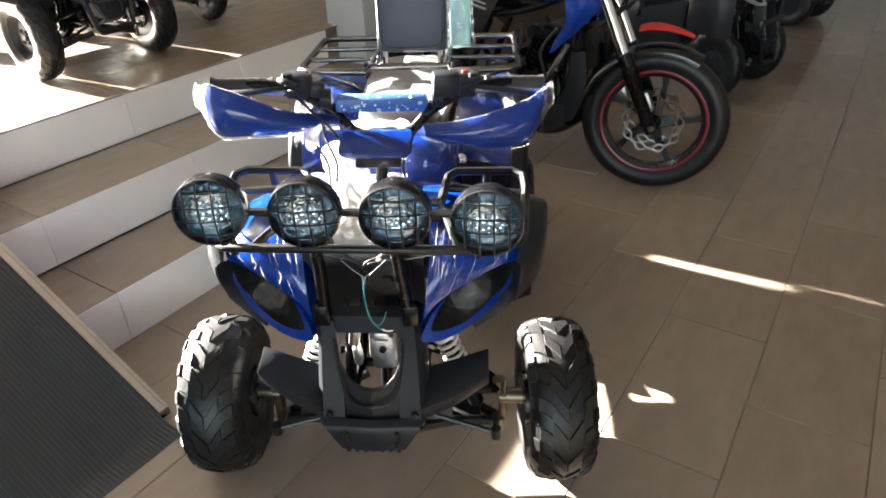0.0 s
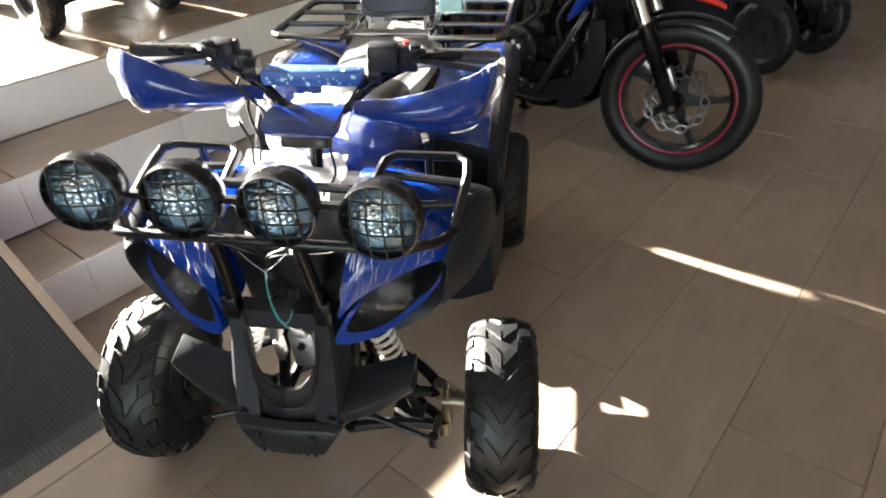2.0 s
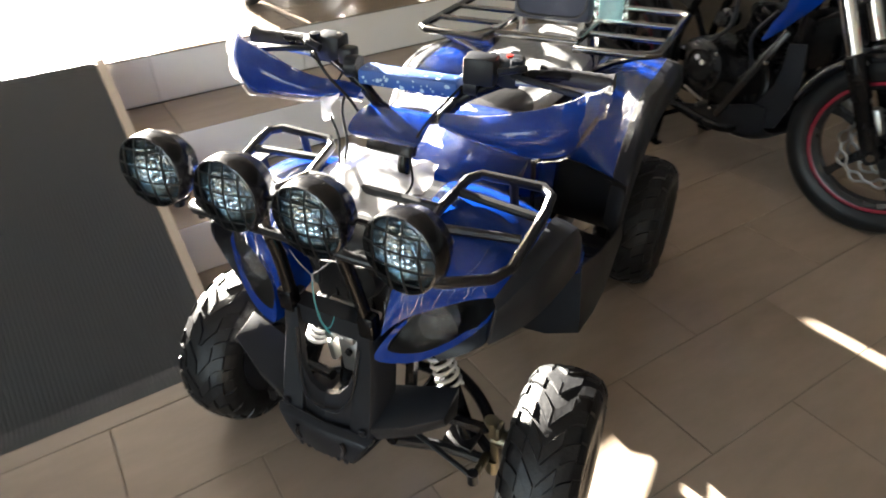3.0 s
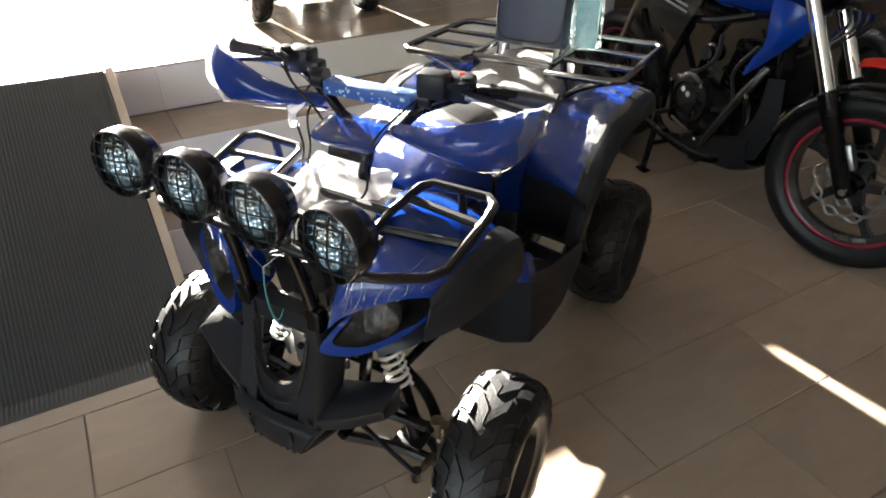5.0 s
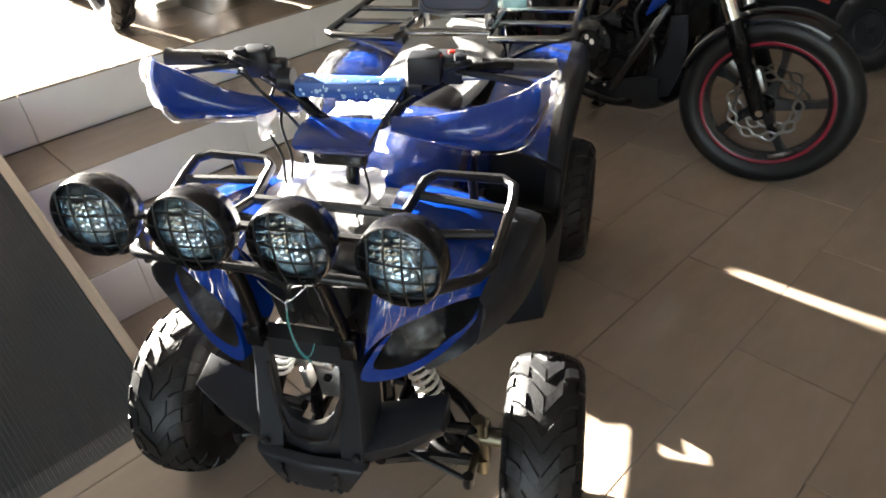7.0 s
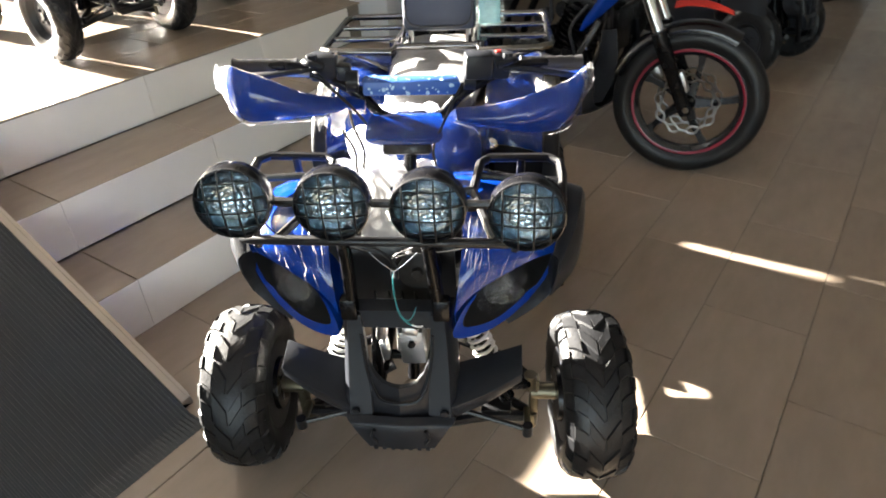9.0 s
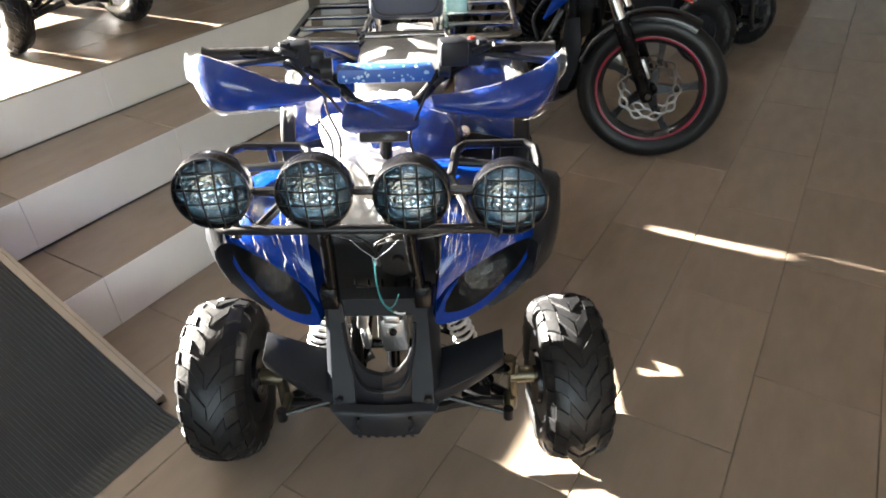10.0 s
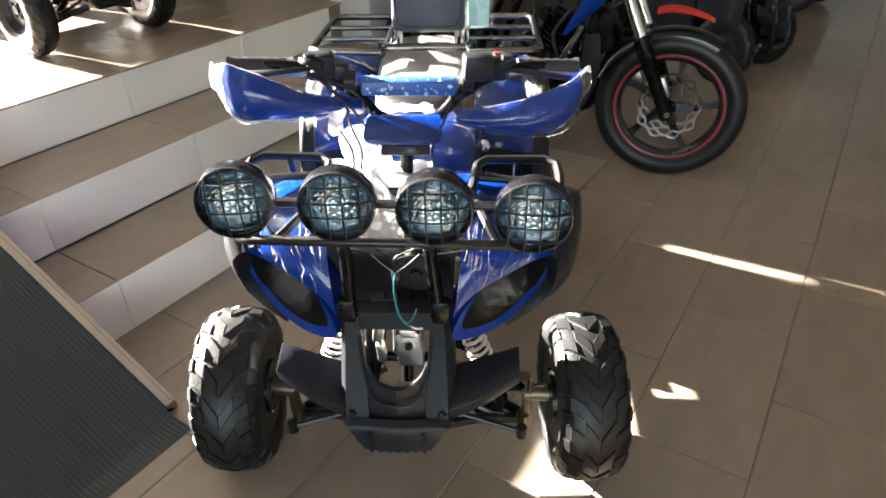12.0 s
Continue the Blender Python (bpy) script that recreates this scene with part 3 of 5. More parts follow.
        lathe(bm, [(-0.02, 0.0001), (-0.02, 0.017), (0.02, 0.017), (0.02, 0.0001)], 14, Matrix.Translation((0.272 * s, 0.005, 0.115)) @ Matrix.Rotation(math.pi / 2, 4, "Y"))
        lathe(bm, [(-0.02, 0.0001), (-0.02, 0.015), (0.02, 0.015), (0.02, 0.0001)], 14, Matrix.Translation((0.268 * s, 0.002, 0.235)) @ Matrix.Rotation(math.pi / 2, 4, "Y"))
        tube(bm, [(0.27 * s, 0.012, 0.195), (0.36 * s, 0.012, 0.195)], 0.02, 12)
        box(bm, (0.262 * s, -0.045, 0.150), (0.016, 0.08, 0.02), bevel=0.004)
        part("knuckle", bm, M_ZINC, q, "yellow zinc plated steering knuckle")
        bm = B()
        tube(bm, [(0.03 * s, -0.03, 0.20), (0.262 * s, -0.075, 0.158)], 0.0060, 8)
        lathe(bm, [(-0.014, 0.0001), (-0.014, 0.012), (0.014, 0.012), (0.014, 0.0001)], 12, Matrix.Translation((0.262 * s, -0.075, 0.158)) @ Matrix.Rotation(math.pi / 2, 4, "Y"))
        part("tie_rod", bm, M_RACK, q)
        # coil-over shock
        a, b = V(0.215 * s, 0.0, 0.185), V(0.115 * s, 0.025, 0.45)
        ax = (b - a).normalized()
        sh = part("shock_absorber", tube(tube(B(), [a, a + (b - a) * 0.5], 0.019, 12), [a + (b - a) * 0.4, b], 0.009, 10), M_BLACKM, q)
        e1 = ax.orthogonal().normalized()
        e2 = ax.cross(e1)
        pts = [a + (b - a) * (0.42 + 0.50 * k / 96) + (e1 * math.cos(2 * math.pi * k / 12) + e2 * math.sin(2 * math.pi * k / 12)) * 0.0245 for k in range(97)]
        part("coil_spring", tube(B(), pts, 0.0042, 6), M_WHITE if lamps else M_BLACKM, sh, "enamelled coil spring")

    # front bumper with side wings and skid plate
    bum = part("front_bumper", bumper_mesh(), M_BLACKP, q, "black plastic front bumper")
    for s in (1, -1):
        bm = B()
        secs = []
        for x, back, top, low in ((0.104, (-0.096, 0.376), (-0.186, 0.338), (-0.180, 0.302)), (0.175, (-0.092, 0.400), (-0.174, 0.368), (-0.166, 0.334)), (0.244, (-0.086, 0.424), (-0.150, 0.402), (-0.142, 0.374))):
            secs.append([(x * s, *back), (x * s, *top), (x * s, *low), (x * s, back[0] - 0.012, low[1] - 0.012)])
        loft(bm, secs)
        bmesh.ops.bevel(bm, geom=bm.edges[:], offset=0.0025, segments=2, affect="EDGES", profile=0.5)
        part("bumper_wing", bm, M_BLACKP, bum)
    for s in (1, -1):
        bm = tube(B(), [(0.088 * s, -0.122, 0.50), (0.082 * s, -0.130, 0.58), (0.076 * s, -0.145, 0.665), (0.075 * s, -0.155, 0.705)], 0.0125, 10, n=3)
        box(bm, (0.089 * s, -0.128, 0.545), (0.034, 0.028, 0.05), bevel=0.006)
        part("rack_post", bm, M_BLACKM, q)

    if not lamps:
        # added block that keeps the low sun from passing under the body
        part("sun_blocker", box(B(), (0, 0.52, 0.30), (0.46, 0.80, 0.30), bevel=0.04), M_BLACKP, q, "dark block added to keep sun from under the body")
        part("bumper_bar", tube(B(), [(-0.15, -0.16, 0.40), (0.15, -0.16, 0.40), (0.16, -0.165, 0.38), (0.12, -0.19, 0.20), (0.10, -0.19, 0.185), (-0.10, -0.19, 0.185), (-0.12, -0.19, 0.20), (-0.16, -0.165, 0.38)], 0.016, 8, closed=True), M_RACK, q, "black tubular bumper bar")

    # nose and headlight cowls
    for s in (1, -1):
        rim = [(0.112, -0.152, 0.496), (0.175, -0.134, 0.498), (0.235, -0.102, 0.528), (0.285, -0.062, 0.572), (0.303, -0.035, 0.612),
               (0.255, -0.062, 0.612), (0.198, -0.086, 0.594), (0.158, -0.102, 0.568), (0.128, -0.122, 0.535)]
        rim = [mir(p, s) for p in rim]
        ctr = sum(rim, V(0, 0, 0)) / len(rim)
        smooth_rim = curve(rim, 4, True)
        inner = [p + (ctr - p) * (0.19 if p.z < ctr.z else 0.07) + V(0, 0.004, 0.002) for p in smooth_rim]
        back = [p + (ctr - p) * 0.34 + V(-0.01 * s, 0.055, 0.01) for p in smooth_rim]
        outer = [p + (p - ctr) * 0.05 + V(0, 0.03, 0) for p in smooth_rim]
        bm = B()
        under = [p + (ctr - p) * 0.10 + V(-0.01 * s, 0.11, 0.012) for p in smooth_rim]
        loft(bm, [under, outer, [p + V(0, -0.003, 0) for p in smooth_rim], inner], cap=False)
        cowl = part("headlight_cowl", bm, blue, q, "glossy blue headlight surround")
        part("headlight_recess", loft(B(), [inner, back, [p + (ctr - p) * 0.9 + V(0, 0.06, 0.01) for p in back]], cap=False), M_CABLE, cowl, "deep black recess")
        bulb = Matrix.Translation((0.204 * s, -0.072, 0.556)) @ Matrix.Rotation(radians(-90 + 25 * s), 4, "Z")
        part("headlight", lathe(B(), [(0.035, 0.0001), (0.033, 0.012), (0.022, 0.026), (0.0, 0.034), (-0.02, 0.030), (-0.03, 0.012), (-0.03, 0.0001)], 18, bulb), M_CLEAR, cowl, "small clear round headlight")
        if wrapped:
            bm = B()
            bmesh.ops.create_icosphere(bm, subdivisions=3, radius=0.028, matrix=Matrix.Translation((0.204 * s, -0.086, 0.556)) @ Matrix.Diagonal((1.25, 0.9, 0.9, 1)))
            for v in bm.verts:
                v.co += V(noise.noise(v.co * 75), noise.noise(v.co * 75 + V(5, 5, 5)), noise.noise(v.co * 75 + V(9, 1, 3))) * 0.011
                v.co += V(noise.noise(v.co * 190), noise.noise(v.co * 190 + V(5, 5, 5)), noise.noise(v.co * 190 + V(9, 1, 3))) * 0.004
            part("wrapping", bm, M_CRYSTAL, cowl, "crumpled clear film", smooth=8)
            # slack film hanging from the hood edge over the lamp
            hang = [[mir(p, s) for p in r] for r in ([(0.150, -0.118, 0.574), (0.195, -0.102, 0.600), (0.245, -0.080, 0.616)], [(0.160, -0.136, 0.548), (0.200, -0.122, 0.565), (0.250, -0.088, 0.590)], [(0.178, -0.126, 0.532), (0.205, -0.122, 0.540), (0.255, -0.078, 0.568)])]
            part("film_flap", shell(B(), hang, 0, 8, crinkle=0.009), M_CRYSTAL, cowl, "slack crinkled clear film", smooth=20)
        # blue hood panel under the rack
        bm = B()
        rows = [[mir(p, s) for p in r] for r in (
            [(0.112, -0.128, 0.528), (0.122, -0.106, 0.598), (0.128, -0.058, 0.664), (0.115, 0.03, 0.690), (0.10, 0.14, 0.690), (0.09, 0.22, 0.66)],
            [(0.152, -0.106, 0.566), (0.165, -0.094, 0.628), (0.180, -0.04, 0.678), (0.19, 0.04, 0.692), (0.18, 0.14, 0.690), (0.16, 0.24, 0.65)],
            [(0.250, -0.068, 0.612), (0.258, -0.055, 0.640), (0.265, -0.01, 0.665), (0.27, 0.06, 0.676), (0.26, 0.16, 0.670), (0.24, 0.25, 0.62)],
            [(0.302, -0.036, 0.614), (0.308, -0.025, 0.625), (0.314, 0.01, 0.642), (0.32, 0.08, 0.655), (0.315, 0.18, 0.640), (0.29, 0.26, 0.58)])]
        shell(bm, rows, 0.004, 4)
        hood = part("front_fender", bm, blue, q, "glossy blue front fender")
        if wrapped:
            rows2 = [[p + V(0, -0.006, 0.008) for p in r] for r in rows[:3]]
            part("wrapping", shell(B(), rows2, 0, 7, crinkle=0.005), M_TAUT, hood, "taut clear protective film")
            # pleats where the film is drawn over the hood
            cols = [curve([p + V(0, -0.007, 0.009) for p in w], 3) for w in rows]
            pick = random.Random(21 + s)
            for k in range(18):
                u = (k + pick.uniform(0.0, 1.0)) / 18 * 2.6
                j, f = int(u), u % 1.0
                n0 = pick.randint(0, 5)
                n1 = n0 + pick.randint(3, 7)
                lean = pick.uniform(-0.28, 0.28)
                pts = []
                for i in range(n0, n1):
                    g = min(1.0, max(0.0, f + lean * (i - n0) / 6 + pick.uniform(-0.07, 0.07)))
                    pts.append(cols[j][i].lerp(cols[j + 1][i], g) + V(0, 0, pick.uniform(0, 0.0015)))
                part("film_pleat", tube(B(), pts, [pick.uniform(0.0004, 0.0014), 0.0002], 5), M_PLEAT, hood)
        # black outer fender edge and mud panel
        bm = B()
        wide, drop = (1.0, 0.0) if racks else (1.55, 0.205)          # the small quads get added flare width and depth, which cuts off low sun
        shell(bm, [[mir((p[0] * k, p[1], p[2] - d), s) for p in r] for r, k, d in (
            ([(0.298, -0.065, 0.628), (0.312, 0.0, 0.653), (0.320, 0.07, 0.670), (0.322, 0.13, 0.678), (0.318, 0.170, 0.660)], 1.0, 0.0),
            ([(0.312, -0.080, 0.620), (0.342, -0.01, 0.652), (0.358, 0.06, 0.669), (0.366, 0.12, 0.671), (0.364, 0.158, 0.655)], (1 + wide) / 2, 0.0),
            ([(0.308, -0.085, 0.588), (0.350, -0.02, 0.610), (0.368, 0.055, 0.628), (0.374, 0.13, 0.632), (0.372, 0.165, 0.612)], wide, drop * 0.3),
            ([(0.296, -0.078, 0.540), (0.340, -0.025, 0.558), (0.364, 0.05, 0.570), (0.372, 0.13, 0.572), (0.370, 0.162, 0.566)], wide, drop))], 0.005, 2)
        part("fender_flare", bm, M_BLACKP, q, "black plastic fender flare")
        if racks:
            rows = [[(0.312, -0.078, 0.622), (0.308, -0.084, 0.588), (0.296, -0.080, 0.548), (0.262, -0.090, 0.518), (0.215, -0.108, 0.496)],
                    [(0.308, -0.050, 0.616), (0.298, -0.062, 0.580), (0.278, -0.070, 0.548), (0.248, -0.086, 0.528), (0.205, -0.108, 0.508)],
                    [(0.302, -0.030, 0.610), (0.284, -0.050, 0.570), (0.262, -0.062, 0.548), (0.232, -0.086, 0.530), (0.195, -0.104, 0.514)]]
            part("cowl_surround", shell(B(), [[mir(p, s) for p in r] for r in rows], 0.004, 3), M_BLACKP, q, "black plastic panel round the headlight")
        bm = B()
        shell(bm, [[mir(p, s) for p in r] for r in (
            [(0.15, 0.285, 0.52), (0.22, 0.28, 0.52), (0.275, 0.272, 0.515), (0.352, 0.258, 0.50), (0.362, 0.36, 0.475), (0.364, 0.46, 0.455), (0.36, 0.565, 0.43)],
            [(0.15, 0.29, 0.43), (0.22, 0.285, 0.43), (0.275, 0.276, 0.425), (0.355, 0.260, 0.42), (0.364, 0.36, 0.405), (0.365, 0.46, 0.395), (0.362, 0.565, 0.405)],
            [(0.15, 0.296, 0.33), (0.22, 0.291, 0.335), (0.277, 0.284, 0.34), (0.357, 0.264, 0.355), (0.364, 0.36, 0.345), (0.365, 0.46, 0.345), (0.362, 0.565, 0.385)],
            [(0.153, 0.300, 0.242), (0.22, 0.296, 0.250), (0.276, 0.289, 0.260), (0.357, 0.268, 0.312), (0.362, 0.36, 0.304), (0.362, 0.45, 0.310), (0.36, 0.56, 0.368)])], 0.004, 1)
        part("mud_guard", bm, M_BLACKP, q, "black plastic leg guard")
        bm = B()
        shell(bm, [[mir(p, s) for p in r] for r in ([(0.29, 0.10, 0.61), (0.325, 0.15, 0.605), (0.345, 0.21, 0.590), (0.345, 0.27, 0.55)], [(0.25, 0.19, 0.52), (0.30, 0.20, 0.515), (0.345, 0.228, 0.50), (0.350, 0.29, 0.47)])], 0.004, 4)
        part("fender_liner", bm, blue, q, "blue inner fender")
        bm = B()
        shell(bm, [[mir(p, s) for p in r] for r in (
            [(0.12, 0.31, 0.335), (0.24, 0.31, 0.338), (0.352, 0.30, 0.340)], [(0.12, 0.45, 0.348), (0.24, 0.45, 0.350), (0.358, 0.45, 0.352)],
            [(0.12, 0.62, 0.358), (0.24, 0.60, 0.360), (0.356, 0.57, 0.364)])], 0.008, 3)
        for k in range(5):
            box(bm, (0.24 * s, 0.38 + 0.04 * k, 0.354), (0.15, 0.012, 0.012), bevel=0.003)
        part("footboard", bm, M_BLACKP, q, "ribbed black footboard")
        # rear fender
        bm = B()
        rf = [[mir(p, s) for p in r] for r in (
            [(0.13, 0.632, 0.535), (0.14, 0.66, 0.60), (0.15, 0.76, 0.655), (0.15, 0.92, 0.672), (0.14, 1.10, 0.66), (0.13, 1.20, 0.60)],
            [(0.22, 0.620, 0.525), (0.225, 0.65, 0.60), (0.23, 0.76, 0.672), (0.235, 0.92, 0.688), (0.23, 1.10, 0.67), (0.22, 1.21, 0.60)],
            [(0.31, 0.607, 0.512), (0.312, 0.64, 0.575), (0.315, 0.755, 0.665), (0.32, 0.92, 0.682), (0.31, 1.10, 0.66), (0.29, 1.21, 0.58)])]
        shell(bm, rf, 0.004, 4)
        fender = part("rear_fender", bm, blue, q, "glossy blue rear fender")
        if wrapped:
            part("wrapping", shell(B(), [[p + V(0.006 * s, -0.008, 0.008) for p in r] for r in rf], 0, 8, crinkle=0.013), M_FILM, fender, "loose clear protective film")
            ridge = [[mir(p, s) for p in w] for w in ([(0.298, 0.628, 0.596), (0.314, 0.622, 0.612), (0.330, 0.622, 0.588)], [(0.300, 0.662, 0.640), (0.318, 0.658, 0.656), (0.336, 0.664, 0.632)], [(0.296, 0.708, 0.678), (0.318, 0.704, 0.698), (0.342, 0.712, 0.668)], [(0.276, 0.77, 0.694), (0.312, 0.77, 0.708), (0.350, 0.77, 0.684)], [(0.290, 0.86, 0.700), (0.322, 0.86, 0.706), (0.356, 0.86, 0.690)])]
            part("film_fold", shell(B(), ridge, 0, 7, crinkle=0.007), M_SEAM, fender, "film folded over the fender edge", smooth=20)
        bm = B()
        shell(bm, [[mir(p, s) for p in r] for r in (
            [(0.31, 0.565, 0.42), (0.314, 0.635, 0.575), (0.318, 0.75, 0.668), (0.322, 0.92, 0.686), (0.312, 1.10, 0.664), (0.292, 1.215, 0.58)],
            [(0.345, 0.555, 0.40), (0.352, 0.625, 0.56), (0.358, 0.75, 0.655), (0.362, 0.92, 0.672), (0.352, 1.11, 0.648), (0.33, 1.225, 0.56)],
            [(0.352, 0.57, 0.38), (0.362, 0.645, 0.53), (0.37, 0.76, 0.615), (0.374, 0.92, 0.628), (0.364, 1.10, 0.60), (0.34, 1.21, 0.53)])], 0.005, 4)
        shell(bm, [[mir(p, s) for p in r] for r in (
            [(0.13, 0.634, 0.545), (0.24, 0.622, 0.538), (0.352, 0.596, 0.515)], [(0.15, 0.62, 0.43), (0.24, 0.61, 0.425), (0.356, 0.60, 0.415)], [(0.15, 0.64, 0.372), (0.24, 0.635, 0.370), (0.36, 0.62, 0.368)])], 0.005, 3)
        part("fender_flare", bm, M_BLACKP, q, "black plastic fender flare")

    # flaps added to cut short the sun patch on the floor
    for s in (1, -1):
        flap = [[mir(p, s) for p in w] for w in ([(0.16, 0.715, 0.275), (0.26, 0.71, 0.275), (0.36, 0.695, 0.275)], [(0.17, 0.735, 0.24), (0.26, 0.73, 0.24), (0.35, 0.715, 0.24)], [(0.18, 0.745, 0.205), (0.26, 0.74, 0.205), (0.34, 0.725, 0.208)])]
        if racks:
            part("shade_flap", shell(B(), flap, 0.004, 3), M_BLACKP, q)

    # nose centre
    bm = box(B(), (-0.005, 0.012, 0.475), (0.15, 0.05, 0.11), bevel=0.01)
    for k in range(5):
        box(bm, (-0.06 + 0.028 * k, -0.018, 0.475), (0.006, 0.018, 0.095), bevel=0.002)
    part("regulator_housing", bm, M_BLACKG, q, "finned black housing behind the bumper")
    bm = lathe(B(), [(-0.030, 0.0001), (-0.030, 0.030), (-0.022, 0.043), (0.0, 0.046), (0.012, 0.040), (0.014, 0.012), (0.022, 0.010), (0.022, 0.0001)], 24, Matrix.Translation((0.042, -0.075, 0.60)) @ Matrix.Rotation(radians(-90), 4, "Z"))
    part("horn", bm, M_CABLE, q, "round black horn")
    bm = B()
    shell(bm, [[(x, y, z) for x in (-0.11, -0.05, 0.05, 0.11)] for y, z in ((-0.02, 0.47), (-0.035, 0.56), (-0.04, 0.62), (-0.01, 0.655), (0.10, 0.672), (0.20, 0.66))], 0.004, 3)
    part("nose_panel", bm, M_RACK, q, "black nose panel")
    if wrapped:
        tent = [[(x * min(1.0, 0.35 + (y + 0.075) * 5), y, z - 0.055 * abs(x + 0.055) / 0.1 * (z > 0.70)) for x in (-0.165, -0.11, -0.055, 0.0, 0.06)] for y, z in ((-0.075, 0.668), (-0.03, 0.698), (0.03, 0.726), (0.09, 0.748), (0.14, 0.735), (0.20, 0.70))]
        part("hood_film", shell(B(), tent, 0, 8, crinkle=0.006), M_BUNCH, q, "loose milky film bunched over the nose", smooth=30)
        heap = [[(x, y, z - 0.12 * abs(x + 0.02) ** 1.3) for x in (-0.085, -0.05, -0.02, 0.015, 0.05)] for y, z in ((0.225, 0.730), (0.255, 0.768), (0.30, 0.786), (0.345, 0.772), (0.39, 0.738))]
        part("tank_top_film", shell(B(), heap, 0, 8, crinkle=0.012), M_BUNCH, q, "bunched film on the tank top", smooth=20)
        # milky film on the left flank only, whitened for the sunlit glow there
        side = [[(-w, y, z - 0.055), (-w * 1.02, y, z - 0.02), (-w * 0.80, y, z + 0.006), (-w * 0.35, y, z + 0.014)] for y, w, z in ((0.215, 0.088, 0.672), (0.24, 0.118, 0.700), (0.275, 0.150, 0.716), (0.32, 0.163, 0.727))]
        part("tank_glow_film", shell(B(), side, 0, 8, crinkle=0.004), M_BUNCH, q, "milky film added on the tank flank for its sunlit glow", smooth=20)
        scrap = [[(x, y, z) for x in (-0.138, -0.122, -0.106)] for y, z in ((0.125, 0.848), (0.10, 0.838), (0.095, 0.822), (0.098, 0.806))]
        part("film_scrap", shell(B(), scrap, 0, 6, crinkle=0.010), M_BUNCH, q, "torn scrap of hanging film", smooth=20)

    # panels under the saddle
    for s in (1, -1):
        bm = B()
        shell(bm, [[mir(p, s) for p in r] for r in ([(0.135, 0.36, 0.56), (0.150, 0.44, 0.60), (0.145, 0.60, 0.62), (0.15, 0.80, 0.65)], [(0.130, 0.35, 0.46), (0.150, 0.44, 0.46), (0.145, 0.60, 0.47), (0.14, 0.70, 0.50)], [(0.12, 0.33, 0.33), (0.135, 0.42, 0.32), (0.14, 0.58, 0.32), (0.13, 0.66, 0.36)])], 0.005, 3)
        part("side_panel", bm, M_BLACKP, q, "black plastic side panel")
        rows = [[mir(p, s) for p in r] for r in ([(0.150, 0.37, 0.63), (0.162, 0.46, 0.635), (0.164, 0.56, 0.635), (0.164, 0.64, 0.615)], [(0.152, 0.38, 0.57), (0.164, 0.46, 0.555), (0.167, 0.56, 0.545), (0.166, 0.632, 0.53)], [(0.148, 0.41, 0.535), (0.158, 0.475, 0.502), (0.163, 0.55, 0.468), (0.163, 0.615, 0.43)])]
        cover = part("side_cover", shell(B(), rows, 0.004, 3), blue, q, "glossy blue side cover")
        if wrapped:
            part("wrapping", shell(B(), [[p + V(0.006 * s, -0.004, 0) for p in r] for r in rows], 0, 6, crinkle=0.006), M_FILM, cover, "clear protective film")
    bm = B()
    box(bm, (0, 0.62, 0.46), (0.20, 0.22, 0.26), bevel=0.02)
    box(bm, (0, 0.90, 0.57), (0.22, 0.26, 0.09), bevel=0.02)
    box(bm, (0, 0.66, 0.335), (0.17, 0.24, 0.16), bevel=0.02)
    part("airbox", bm, M_BLACKP, q)

    # tank cover
    rings = []
    for y, w, z0, z1 in ((0.22, 0.08, 0.57, 0.665), (0.27, 0.14, 0.555, 0.70), (0.34, 0.158, 0.545, 0.715), (0.44, 0.160, 0.52, 0.712), (0.56, 0.150, 0.50, 0.69), (0.66, 0.135, 0.50, 0.665)):
        rings.append(oval((0, y, (z0 + z1) / 2), w, (z1 - z0) / 2, 24, 3.2))
    part("tank_cover", loft(B(), rings), blue, q, "glossy blue tank cover")
    if wrapped:
        film = [[p + (p - V(0, y, 0.61)).normalized() * 0.005 for p in r] for r, y in zip(rings, (0.22, 0.27, 0.34, 0.44, 0.56, 0.66))]
        bm = loft(B(), film, cap=False)
        bmesh.ops.subdivide_edges(bm, edges=bm.edges[:], cuts=2, use_grid_fill=True)
        for v in bm.verts:
            v.co += V(noise.noise(v.co * 50), noise.noise(v.co * 50 + V(3, 3, 3)), noise.noise(v.co * 50 + V(8, 2, 1))) * 0.004
        part("tank_film", bm, M_FILM, q, "clear protective film", smooth=30)
    # seat and backrest
    rings = []
    for y, w, z0, z1 in ((0.50, 0.085, 0.64, 0.70), (0.56, 0.11, 0.64, 0.725), (0.70, 0.125, 0.63, 0.715), (0.84, 0.138, 0.63, 0.715), (0.96, 0.14, 0.635, 0.735), (1.03, 0.12, 0.65, 0.735)):
        rings.append(oval((0, y, (z0 + z1) / 2), w, (z1 - z0) / 2, 24, 3.0))
    part("seat", loft(B(), rings), M_SEAT, q, "black vinyl saddle")
    if wrapped:
        bm = loft(B(), [[p + V(0, 0, 0.010) + (p - V(0, p.y, 0.68)) * 0.06 for p in r] for r in rings[1:]], cap=False)
        for v in bm.verts:
            v.co += V(noise.noise(v.co * 40), 0, noise.noise(v.co * 40 + V(3, 3, 3))) * 0.004
        part("seat_film", bm, M_FILM2, q, "clear film over the saddle", smooth=30)
